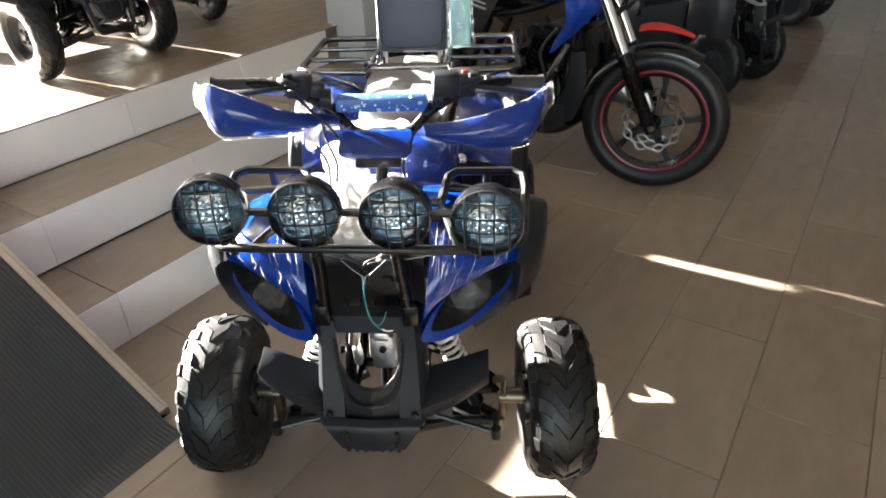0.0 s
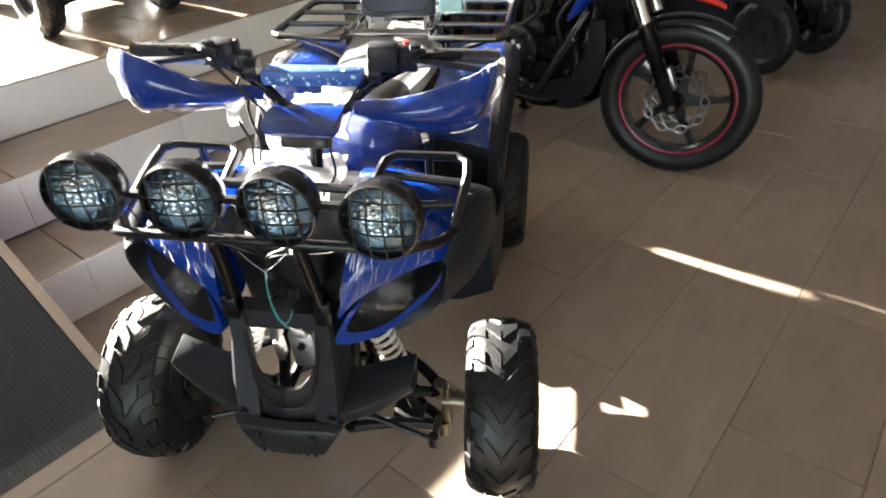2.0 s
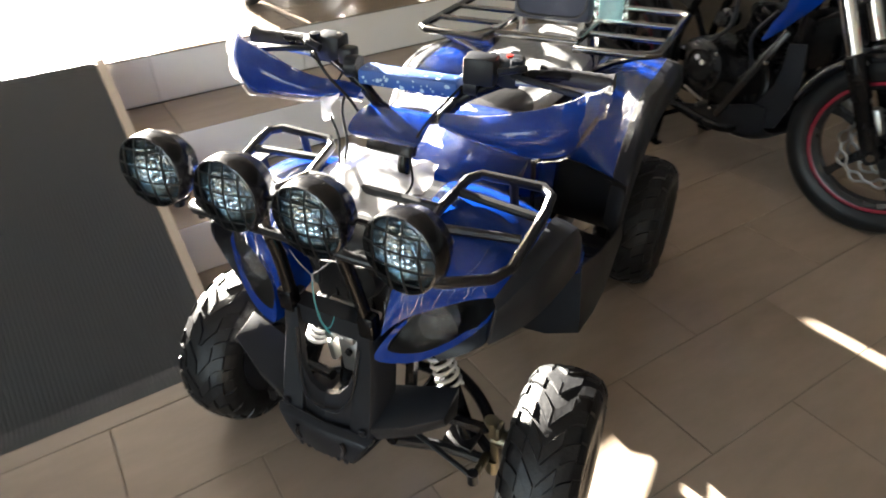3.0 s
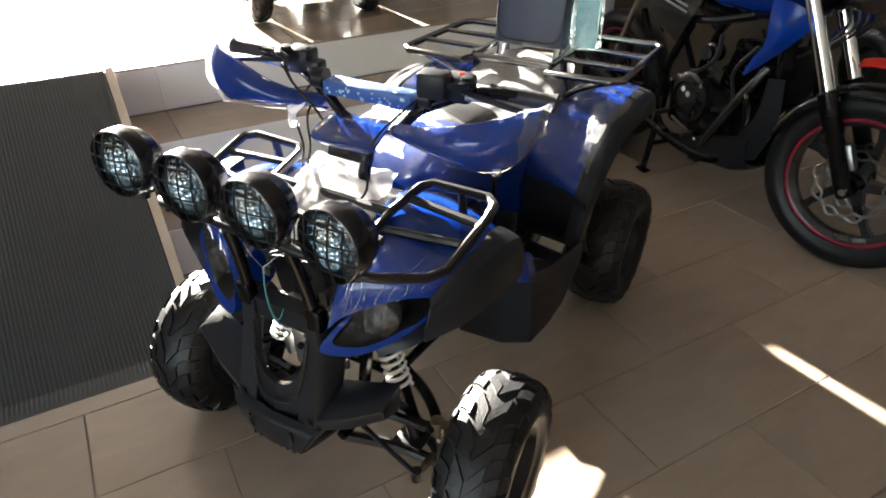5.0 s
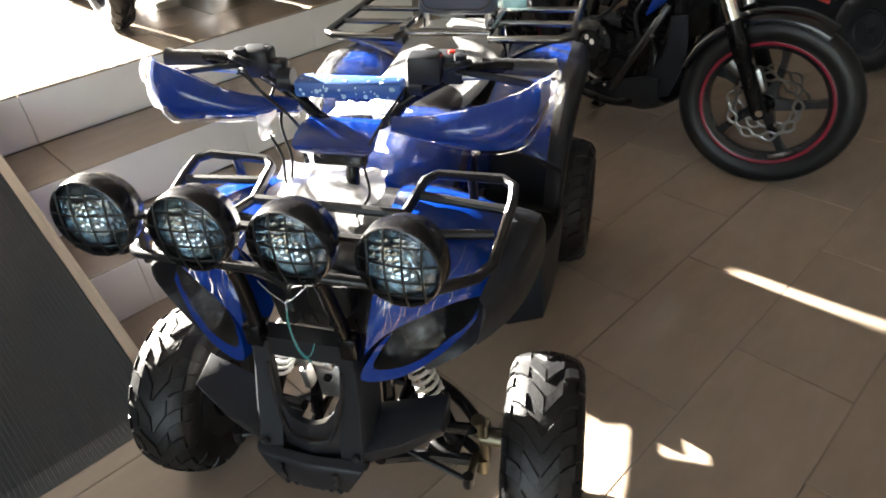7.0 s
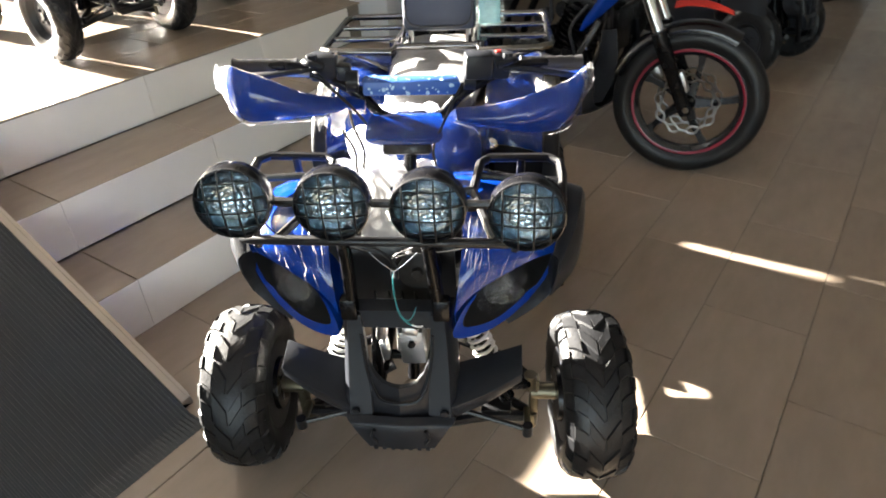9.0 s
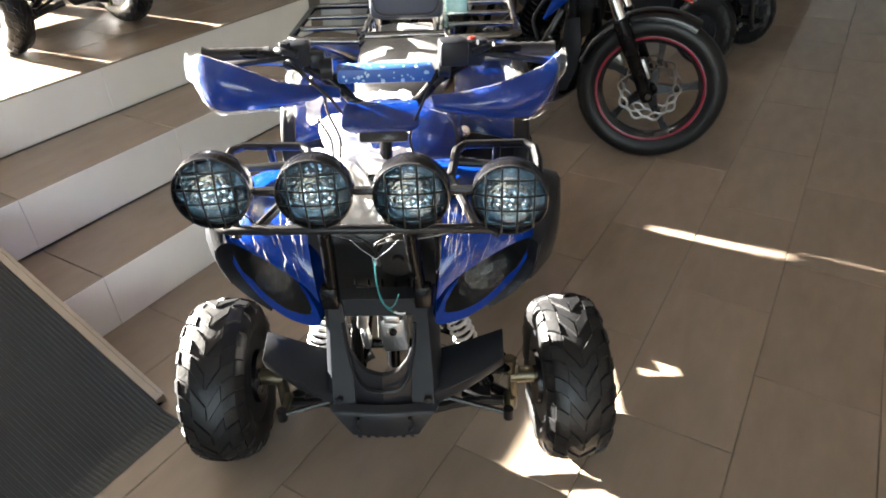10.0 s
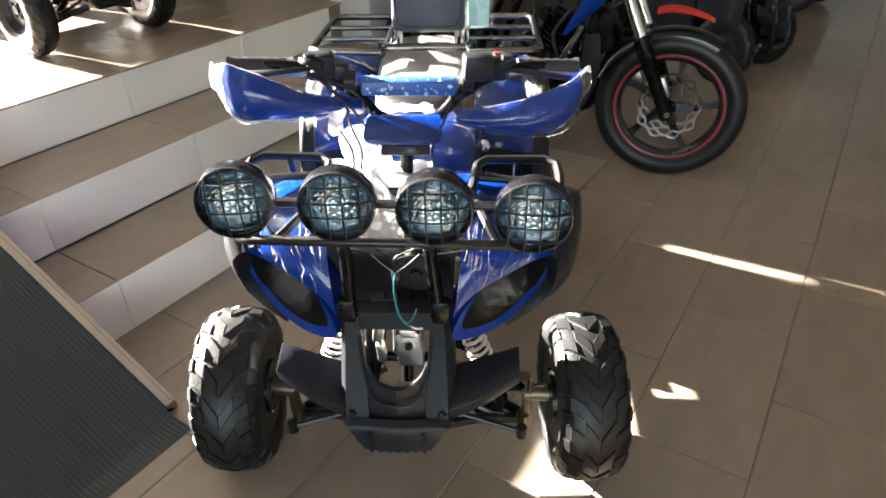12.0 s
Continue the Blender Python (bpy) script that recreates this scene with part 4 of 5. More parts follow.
    if racks:
        for s in (1, -1):
            part("backrest_post", tube(B(), [(0.085 * s, 0.93, 0.66), (0.09 * s, 0.97, 0.76), (0.09 * s, 1.0, 0.84)], 0.011, 8, n=3), M_CHROME, q, "bright steel post")
            part("backrest_post", tube(B(), [(0.11 * s, 1.05, 0.60), (0.11 * s, 1.05, 0.765)], 0.010, 8), M_CHROME, q, "bright steel post")
        back = part("backrest", box(B(), (0.0, 1.005, 0.915), (0.228, 0.055, 0.29), m=Matrix.Rotation(radians(-9), 4, "X"), bevel=0.022), M_BACKREST, q, "padded navy vinyl backrest")
        part("piping", tube(B(), [p for p in oval((0.0, 0.978, 0.918), 0.104, 0.134, 28, 6.0)], 0.0035, 6, closed=True), M_SEAT, back, m=Matrix.Translation((0, 1.005, 0.915)) @ Matrix.Rotation(radians(-9), 4, "X") @ Matrix.Translation((0, -1.005, -0.915)))
        RK = 0.765
        rack = part("rear_rack", tube(B(), [(-0.31, 0.80, RK), (-0.13, 0.80, RK - 0.004), (-0.12, 0.86, RK - 0.006), (0.12, 0.86, RK - 0.006), (0.13, 0.80, RK - 0.004), (0.31, 0.80, RK), (0.335, 0.825, RK), (0.335, 1.18, RK), (0.31, 1.205, RK),
                                            (-0.31, 1.205, RK), (-0.335, 1.18, RK), (-0.335, 0.825, RK)], 0.0105, 10, closed=True), M_GUN, q, "polished dark tubular rear rack")
        for s in (1, -1):
            for pts, r in (([(0.335 * s, 0.93, RK), (0.12 * s, 0.93, RK)], 0.008), ([(0.335 * s, 1.06, RK), (0.12 * s, 1.06, RK)], 0.008), ([(0.12 * s, 0.86, RK), (0.12 * s, 1.205, RK)], 0.010),
                           ([(0.14 * s, 0.90, RK), (0.14 * s, 0.93, 0.66)], 0.010), (curve([(0.335 * s, 0.84, RK), (0.22 * s, 0.86, RK - 0.045), (0.16 * s, 0.88, 0.68)], 3), 0.009)):
                part("rail", tube(B(), pts, r, 10), M_GUN, rack)
        # front rack, slightly lower on one side
        roll = Matrix.Translation((0.0, 0.1, 0.72)) @ Matrix.Rotation(radians(0.7), 4, "Y") @ Matrix.Translation((0.0, -0.1, -0.72))
        rack = part("front_rack", tube(B(), [(-0.315, -0.03, 0.678), (-0.30, -0.075, 0.680), (-0.255, -0.15, 0.711), (-0.235, -0.162, 0.716), (0.235, -0.162, 0.716), (0.255, -0.15, 0.711), (0.30, -0.075, 0.682), (0.315, -0.03, 0.678)], 0.0090, 10), M_RACK, q, "satin black tubular front rack", m=roll)
        for s in (1, -1):
            for pts, r in (([(0.145 * s, 0.045, 0.705), (0.155 * s, 0.135, 0.722), (0.175 * s, 0.155, 0.726), (0.295 * s, 0.155, 0.728), (0.318 * s, 0.135, 0.726), (0.322 * s, 0.10, 0.715), (0.315 * s, -0.03, 0.678)], 0.0095),
                           ([(0.15 * s, 0.10, 0.712), (0.32 * s, 0.085, 0.708)], 0.0085), ([(0.19 * s, -0.155, 0.715), (0.145 * s, 0.045, 0.705)], 0.0085),
                           ([(0.305 * s, 0.03, 0.694), (0.12 * s, -0.01, 0.697)], 0.0085), ([(0.24 * s, 0.15, 0.727), (0.24 * s, 0.16, 0.66)], 0.009)):
                part("rail", tube(B(), pts, r, 8), M_RACK, rack)
        part("rail", tube(B(), [(-0.145, 0.045, 0.705), (0.145, 0.045, 0.705)], 0.0095, 8), M_RACK, rack)
        part("rail", tube(B(), [(-0.27, -0.150, 0.785), (0.27, -0.150, 0.785)], 0.0080, 8), M_RACK, rack)
        for x in (-0.225, -0.075, 0.075, 0.225):
            part("upright", tube(B(), [(x, -0.160, 0.70), (x, -0.152, 0.785)], 0.0070, 6), M_RACK, rack)
    if lamps:
        tilt = [(-4, 6), (-2, 2), (2, 0), (-2, -4)]
        for x, z, (pit, yaw) in zip((-0.219, -0.061, 0.089, 0.241), (0.831, 0.825, 0.819, 0.809), tilt):
            lamp_parts(q, (x, -0.230, z), 0.0595, Matrix.Rotation(radians(yaw), 4, "Z") @ Matrix.Rotation(radians(pit), 4, "X"))

    # steering head and handlebar, turned a little
    hb = Matrix.Translation((0.015, 0.185, 0.86 if racks else 0.62)) @ Matrix.Rotation(radians(steer), 4, "Z") @ Matrix.Rotation(radians(3.2), 4, "Y")
    bar = part("handlebar", tube(tube(B(), [(-0.36, 0.055, 0.035), (-0.22, 0.03, 0.04), (-0.11, -0.005, 0.0), (-0.05, -0.005, -0.055), (0.05, -0.005, -0.055), (0.11, -0.005, 0.0), (0.22, 0.03, 0.04), (0.36, 0.055, 0.035)], 0.0115, 10, n=4),
                                 [(-0.115, -0.004, 0.005), (0.115, -0.004, 0.005)], 0.008, 8), M_BLACKM, q, m=hb)
    part("bar_pad", box(B(), (0, -0.008, 0.015), (0.195, 0.046, 0.030), bevel=0.007), M_PAD, bar, "blue foam bar pad printed with pale dots")
    bm = B()
    rnd = random.Random(4)
    for k in range(26):
        x, z = rnd.uniform(-0.088, 0.088), rnd.uniform(0.005, 0.025)
        d = rnd.choice((0.0018, 0.0028, 0.0042))
        lathe(bm, [(0.0, d), (0.0008, 0.0001)], 10, Matrix.Translation((x, -0.0315, z)) @ Matrix.Rotation(radians(-90), 4, "Z"))
        lathe(bm, [(0.0, d), (0.0008, 0.0001)], 10, Matrix.Translation((rnd.uniform(-0.088, 0.088), rnd.uniform(-0.024, 0.008), 0.0305)) @ Matrix.Rotation(radians(-90), 4, "Y"))
    part("printed_dots", bm, M_DOT, bar)
    for s in (1, -1):
        bm = B()
        lathe(bm, [(0.23, 0.0001), (0.23, 0.019), (0.24, 0.017)] + [(0.245 + 0.01 * k, 0.0165 + 0.0015 * (k % 2)) for k in range(11)] + [(0.36, 0.020), (0.365, 0.0001)], 16,
              Matrix.Translation((0, 0.047, 0.037)) @ (Matrix() if s > 0 else Matrix.Rotation(math.pi, 4, "Z")))
        part("grip", bm, M_SEAT, bar, "ribbed black rubber grip")
        bm = B()
        box(bm, (0.175 * s, 0.025, 0.045), (0.055, 0.05, 0.052), bevel=0.009)
        box(bm, (0.135 * s, 0.015, 0.035), (0.03, 0.035, 0.035), bevel=0.006)
        tube(bm, [(0.19 * s, 0.0, 0.045), (0.24 * s, -0.022, 0.048), (0.33 * s, -0.025, 0.035)], 0.006, 8, n=3)
        lathe(bm, [(-0.012, 0.0001), (-0.012, 0.022), (0.012, 0.022), (0.012, 0.0001)], 16, Matrix.Translation((0.118 * s, 0.0, 0.022)))
        tube(bm, [(0.21 * s, 0.0, 0.062), (0.20 * s, -0.02, 0.066), (0.17 * s, -0.03, 0.060)], 0.007, 8, n=3)
        lathe(bm, [(0.0, 0.011), (0.010, 0.011), (0.012, 0.0001)], 8, Matrix.Translation((0.195 * s, 0.0, 0.066)) @ Matrix.Rotation(radians(-90), 4, "Y"))
        part("switch_unit", bm, M_BLACKP, bar, "black switch and brake lever unit")
        part("clamp_bolt", lathe(B(), [(0.0, 0.006), (0.004, 0.006), (0.005, 0.0001)], 6, Matrix.Translation((0.150 * s, 0.012, 0.074)) @ Matrix.Rotation(radians(-90), 4, "Y")), M_CHROME, bar)
        part("brake_lever", tube(B(), [(0.20 * s, -0.012, 0.040), (0.26 * s, -0.016, 0.044), (0.345 * s, -0.010, 0.038)], 0.0055, 8, n=3), M_STEEL, bar, "polished brake lever")
        if s > 0:
            part("button", lathe(B(), [(0, 0.006), (0.005, 0.006), (0.006, 0.0001)], 12, Matrix.Translation((0.178, 0.022, 0.070)) @ Matrix.Rotation(radians(-90), 4, "Y")), M_RED, bar, "red stop button")
            part("throttle_box", box(B(), (0.135, -0.01, 0.055), (0.058, 0.046, 0.05), bevel=0.007), M_BLACKP, bar)
        if not racks:
            continue
        # hand guard
        rows = []
        table = (((0.085, -0.050, -0.024, -0.052), (0.14, -0.060, -0.013, -0.070), (0.20, -0.064, 0.004, -0.082), (0.25, -0.065, 0.020, -0.084), (0.295, -0.063, 0.034, -0.072), (0.327, -0.050, 0.043, -0.045), (0.350, -0.012, 0.042, -0.005)) if s > 0 else
                 ((0.095, -0.036, -0.010, -0.004), (0.130, -0.033, -0.002, -0.012), (0.17, -0.036, 0.004, -0.028), (0.22, -0.038, 0.019, -0.038), (0.28, -0.040, 0.047, -0.040), (0.325, -0.043, 0.060, -0.034), (0.352, -0.030, 0.064, -0.018), (0.370, 0.000, 0.052, 0.010)))
        for x, z0, z1, y in table:
            y, z0, z1 = (y - 0.030, z0 + 0.012, z1 + 0.012) if s > 0 else (y - 0.022, z0, z1)
            rows.append([V(x * s, y + 0.014, z0), V(x * s, y - 0.006, z0 * 0.68 + z1 * 0.32), V(x * s, y - 0.006, z0 * 0.32 + z1 * 0.68), V(x * s, y + 0.016, z1)])
        g = part("hand_guard", shell(B(), rows, 0.005, 4), blue, bar, "glossy blue hand guard")
        if wrapped:
            rows2 = [[p + V(0, -0.008, 0) + (p - (r[0] + r[3]) / 2) * 0.05 for p in r] for r in rows]
            rows2.append([p + V(0.012 * s, 0.010, 0.004) for p in rows2[-1]])
            part("wrapping", shell(B(), rows2, 0, 8, crinkle=0.004), M_TAUT, g, "clear film wrapped round the guard")
            tip = [rows2[-3], rows2[-2], rows2[-1]]
            part("film_cap", shell(B(), [[p + V(0.002 * s, -0.003, 0) for p in w] for w in tip], 0, 7, crinkle=0.006), M_FILM2 if s < 0 else M_SEAM, g, "film gathered over the tip", smooth=25)
            edge = [r[3] for r in rows2] + rows2[-1][2::-1] + [r[0] for r in rows2[-2::-1]] + rows2[0][1:3]
            edge = [p + V(noise.noise(p * 60), noise.noise(p * 60 + V(3, 1, 2)), noise.noise(p * 60 + V(7, 7, 1))) * 0.0025 for p in curve(edge, 4, True)]
            part("film_edge", tube(B(), edge, 0.0011 if s > 0 else 0.0020, 5, closed=True, flat=0.35), M_SEAM, g, "gathered edge of the wrapping film")
    # steering stem, instrument cover
    bm = B()
    tube(bm, [(0.01, 0.18, 0.80 if racks else 0.61), (0.0, 0.10, 0.55), (0.0, 0.0, 0.24)], 0.014, 10)
    box(bm, (0.012, 0.18, 0.800 + (0.0 if racks else -0.20)), (0.07, 0.05, 0.026), m=Matrix.Rotation(radians(steer), 4, "Z"), bevel=0.01)
    part("steering_stem", bm, M_BLACKM, q)
    zp = 0.0 if racks else -0.19
    bm = B()
    shell(bm, [[(x * k, y, z + zp) for x in (-0.068, -0.034, 0.012, 0.050, 0.084)] for y, z, k in ((0.090, 0.784, 0.80), (0.082, 0.800, 1.0), (0.112, 0.818, 1.0), (0.15, 0.824, 0.92), (0.19, 0.81, 0.75))], 0.005, 3)
    pod = part("instrument_cover", bm, blue, q, "glossy blue instrument cover")
    part("display", box(B(), (0.010, 0.108, 0.770 + zp), (0.098, 0.03, 0.028), m=Matrix.Rotation(radians(-20), 4, "X"), bevel=0.006), M_BLACKG, pod, "black instrument display")
    if wrapped:
        rows2 = [[(x * k + 0.004, y - 0.012, z + 0.012) for x in (-0.080, -0.04, 0.012, 0.056, 0.096)] for y, z, k in ((0.096, 0.776, 0.85), (0.092, 0.796, 1.0), (0.122, 0.814, 1.02), (0.165, 0.822, 0.95))]
        part("wrapping", shell(B(), rows2, 0, 8, crinkle=0.011), M_CRYSTAL, pod, "crumpled clear film", smooth=20)
    # cables and wiring
    for k, (x0, x1) in enumerate(((-0.12, -0.03), (-0.15, -0.02), (0.105, 0.04))):
        part("control_cable", tube(B(), [(x0 + 0.015, 0.185, 0.875), (x0 * 0.85, 0.12 - 0.008 * k, 0.83), (x0 * 0.62, 0.085, 0.775), ((x0 + x1) / 2, 0.07, 0.72), (x1, 0.05, 0.66), (x1 * 0.8, -0.02, 0.50)], 0.0027, 6, n=5), M_CABLE, q)
    for s, k in ((-1, 0), (-1, 1)):
        part("brake_hose", tube(B(), [(0.185 * s, 0.175 + 0.03 * s, 0.905), (0.160 * s, 0.13, 0.908 + 0.010 * k), (0.125 * s, 0.115, 0.885), (0.085 * s, 0.13, 0.830), (0.05 * s, 0.14, 0.76)], 0.0028, 6, n=5), M_CABLE, q)
    if lamps:
        for k, x in enumerate((-0.222, -0.063, 0.089, 0.241)):
            part("lamp_wire", tube(B(), [(x, -0.150, 0.80), (x * 0.9, -0.145, 0.725), (x * 0.5, -0.140, 0.700 - 0.005 * k), (0.010 * k - 0.010, -0.142, 0.672), (0.004 * k + 0.004, -0.146, 0.645)], 0.0015, 6, n=5), M_CABLE, q)
        part("loose_wire", tube(B(), [(0.011, -0.162, 0.655), (0.008, -0.164, 0.625), (0.009, -0.166, 0.598), (0.014, -0.168, 0.566), (0.024, -0.169, 0.547), (0.036, -0.169, 0.536)], 0.0016, 6, n=5), M_TEAL, q, "thin teal wire hanging loose")
        part("loose_wire", tube(B(), [(0.009, -0.165, 0.590), (0.018, -0.168, 0.558), (0.030, -0.169, 0.547), (0.040, -0.168, 0.558), (0.047, -0.166, 0.577)], 0.0012, 6, n=5), M_TEAL, q, "thin teal wire hanging loose")
        part("loose_wire", tube(B(), [(0.036, -0.169, 0.537), (0.046, -0.168, 0.532), (0.056, -0.164, 0.530)], 0.0017, 6, n=3), M_WHITE, q, "pale bare wire end")
        part("loose_wire", tube(B(), [(-0.028, -0.164, 0.695), (-0.010, -0.167, 0.676), (0.011, -0.165, 0.655), (0.012, -0.164, 0.640)], 0.0007, 6, n=4), M_GREYP, q, "pale wire running down from the lamps")
        part("loose_wire", tube(B(), [(0.056, -0.164, 0.695), (0.034, -0.168, 0.674), (0.014, -0.166, 0.656), (0.010, -0.164, 0.640)], 0.0007, 6, n=4), M_GREYP, q, "pale wire running down from the lamps")
        part("connector", box(B(), (0.011, -0.151, 0.640), (0.014, 0.010, 0.020), bevel=0.003), M_BLACKP, q)
        # bright castings seen through the bumper opening
        for c, sz, t in (((0.022, -0.085, 0.425), (0.052, 0.05, 0.085), -3), ((0.022, -0.105, 0.475), (0.034, 0.03, 0.022), 4), ((-0.042, -0.075, 0.455), (0.022, 0.03, 0.060), 8), ((-0.040, -0.08, 0.400), (0.016, 0.03, 0.050), -6), ((-0.008, -0.06, 0.432), (0.014, 0.03, 0.10), 3)):
            part("bracket", box(B(), c, sz, m=Matrix.Rotation(radians(t), 4, "Y"), bevel=0.006), M_CAST, q, "bright cast metal bracket")
        part("bolt", lathe(B(), [(0.0, 0.008), (0.006, 0.008), (0.007, 0.0001)], 6, Matrix.Translation((0.022, -0.112, 0.44)) @ Matrix.Rotation(radians(-90), 4, "Z")), M_BLACKM, q)
        part("bracket", tube(B(), [(-0.055, -0.05, 0.495), (0.055, -0.05, 0.49)], 0.010, 10), M_CAST, q, "bright cast metal bracket")
    # gear lever with ball knob
    bm = B()
    tube(bm, [(0.17, 0.44, 0.40), (0.172, 0.43, 0.62)], 0.006, 8)
    lever = part("gear_lever", bm, M_BLACKM, q)
    bm = B()
    bmesh.ops.create_uvsphere(bm, u_segments=20, v_segments=12, radius=0.0165, matrix=Matrix.Translation((0.172, 0.43, 0.632)))
    part("knob", bm, M_CHROME if wrapped else M_BLACKG, lever, "shiny round gear knob")
    return q


def bumper_mesh():
    bm = B()
    # upright cheeks that run down into the chin, each with a raised inner lip
    for s in (1, -1):
        loft(bm, [[(xi * s, y, z), ((xo - 0.010) * s, y - 0.004, z), (xo * s, y + 0.008, z), ((xo + 0.006) * s, y + 0.06, z), ((xo - 0.008) * s, y + 0.06, z), ((xo - 0.014) * s, y + 0.022, z), (xi * s, y + 0.014, z)]
                  for xi, xo, y, z in ((0.068, 0.104, -0.136, 0.532), (0.064, 0.107, -0.144, 0.47), (0.060, 0.110, -0.160, 0.41), (0.058, 0.112, -0.178, 0.345), (0.058, 0.112, -0.188, 0.310))])
        tube(bm, [(0.070 * s, -0.144, 0.49), (0.064 * s, -0.160, 0.425), (0.052 * s, -0.176, 0.375), (0.034 * s, -0.186, 0.352), (0.0, -0.188, 0.346)], 0.0035, 6, n=3)
        # rounded lower corners of the opening
        web = ((0.060, -0.176, 0.30), (0.060, -0.162, 0.435), (0.050, -0.166, 0.408), (0.034, -0.172, 0.388), (0.014, -0.175, 0.380), (0.0, -0.176, 0.378), (0.0, -0.190, 0.30))
        loft(bm, [[(x * s, y + d, z) for x, y, z in web] for d in (0.0, 0.012)])
        lathe(bm, [(0.0, 0.009), (0.004, 0.008), (0.005, 0.0001)], 10, Matrix.Translation((0.090 * s, -0.190, 0.326)) @ Matrix.Rotation(radians(-90), 4, "Z"))
    # cross piece over the opening
    loft(bm, [[(x, -0.132, 0.498), (x, -0.128, 0.536), (x, -0.09, 0.536), (x, -0.09, 0.498)] for x in (-0.085, 0.085)])
    # chin: a step, then a short tapered lip
    rows = [[(x * k, y - 0.006 * (1 - abs(x) / 0.112), z) for x in (-0.112, -0.055, 0.0, 0.055, 0.112)] for y, z, k in ((-0.188, 0.316, 1.0), (-0.198, 0.309, 0.97), (-0.204, 0.303, 0.90), (-0.208, 0.276, 0.76), (-0.208, 0.244, 0.60))]
    shell(bm, rows, 0.010, 2)
    rows = [[(x, y, z) for x in (-0.066, 0.0, 0.066)] for y, z in ((-0.208, 0.244), (-0.19, 0.228), (-0.10, 0.200), (0.0, 0.190))]
    shell(bm, rows, 0.006, 3)
    for s in (1, -1):
        loft(bm, [[(x * s, y, z), ((x + 0.008) * s, y + 0.006, z), ((x + 0.012) * s, y + 0.09, z), ((x + 0.004) * s, y + 0.09, z)] for x, y, z in ((0.104, -0.188, 0.312), (0.084, -0.200, 0.276), (0.064, -0.203, 0.244))])
        tube(bm, [(0.052 * s, -0.213, 0.298), (0.058 * s, -0.214, 0.280), (0.050 * s, -0.213, 0.262)], 0.004, 6, n=3)
    for k in range(7):
        box(bm, (-0.054 + 0.018 * k, -0.208, 0.243), (0.009, 0.008, 0.010), bevel=0.002)
    return bm


QUAD = Matrix.Translation((-0.433, -0.937, 0)) @ Matrix.Rotation(radians(29.5), 4, "Z")
quad_bike(QUAD, M_BLUE, "blue and black quad bike with four lamps, partly film-wrapped")


# ---- motorcycle ----
def spoke_wheel(par, c, r, w, turn, disc=True, tape=True):
    """A cast five-spoke motorcycle wheel whose axle runs along y."""
    at = Matrix.Translation(c) @ Matrix.Rotation(radians(90 + turn), 4, "Z")
    h = w / 2
    hub = part("wheel", lathe(B(), [(-0.055, 0.0001), (-0.055, 0.026), (-0.03, 0.034), (0.03, 0.034), (0.055, 0.026), (0.055, 0.0001)], 20), M_BLACKM, par, m=at)
    rr = r * 0.735
    part("tyre", lathe(B(), [(-h * 0.62, rr), (-h * 0.92, rr + 0.018), (-h, r * 0.86), (-h * 0.86, r * 0.94), (-h * 0.5, r * 0.985), (0, r), (h * 0.5, r * 0.985), (h * 0.86, r * 0.94), (h, r * 0.86), (h * 0.92, rr + 0.018), (h * 0.62, rr)], 64, closed=True), M_RUBBER, hub, "black rubber road tyre")
    rim = part("rim", lathe(B(), [(-h * 0.66, rr + 0.008), (-h * 0.70, rr - 0.004), (-h * 0.55, rr - 0.016), (-h * 0.3, rr - 0.030), (h * 0.3, rr - 0.030), (h * 0.55, rr - 0.016), (h * 0.70, rr - 0.004), (h * 0.66, rr + 0.008)], 64, closed=True), M_BLACKG, hub, "black cast alloy rim")
    if tape:
        for s in (1, -1):
            part("rim_stripe", lathe(B(), [(h * 0.715 * s, rr - 0.001), (h * 0.735 * s, rr - 0.004), (h * 0.66 * s, rr - 0.012), (h * 0.64 * s, rr - 0.009)], 64, closed=True), M_REDLINE, rim, "thin red rim stripe")
    for k in range(5):
        a = 2 * math.pi * (k + 0.35) / 5
        e1, e2 = V(0, math.cos(a), math.sin(a)), V(0, -math.sin(a), math.cos(a))
        bm = B()
        loft(bm, [[e1 * q + e2 * u * wd + e2 * 0.012 * math.sin(q * 14) + V(x, 0, 0) for u, x in ((-1, -t), (1, -t), (1, t), (-1, t))] for q, wd, t in ((0.025, 0.022, 0.018), (0.09, 0.014, 0.013), (0.16, 0.011, 0.011), (rr - 0.02, 0.017, 0.014))])
        part("spoke", bm, M_BLACKG, hub)
    if disc:
        for s in (1, -1):
            bm = B()
            for ph, rad, amp in ((0.0, 0.118, 0.009), (math.pi, 0.104, 0.009)):
                ring = [V(0.046 * s, 0, 0) + V(0, math.cos(w), math.sin(w)) * (rad + amp * math.sin(9 * w + ph)) for w in [2 * math.pi * j / 90 for j in range(90)]]
                tube(bm, ring, 0.0052, 6, closed=True, flat=0.4)
            part("brake_disc", bm, M_STEEL, hub, "wavy steel brake disc")
    return hub


def stack_of_fins():
    bm = B()
    prof = []
    for k in range(7):
        prof += [(0.024 * k - 0.007, 0.066), (0.024 * k - 0.005, 0.098), (0.024 * k + 0.005, 0.098), (0.024 * k + 0.007, 0.066)]
    lathe(bm, prof, 24, Matrix.Translation((-0.55, 0, 0.47)) @ Matrix.Rotation(radians(-70), 4, "Y"))
    return bm


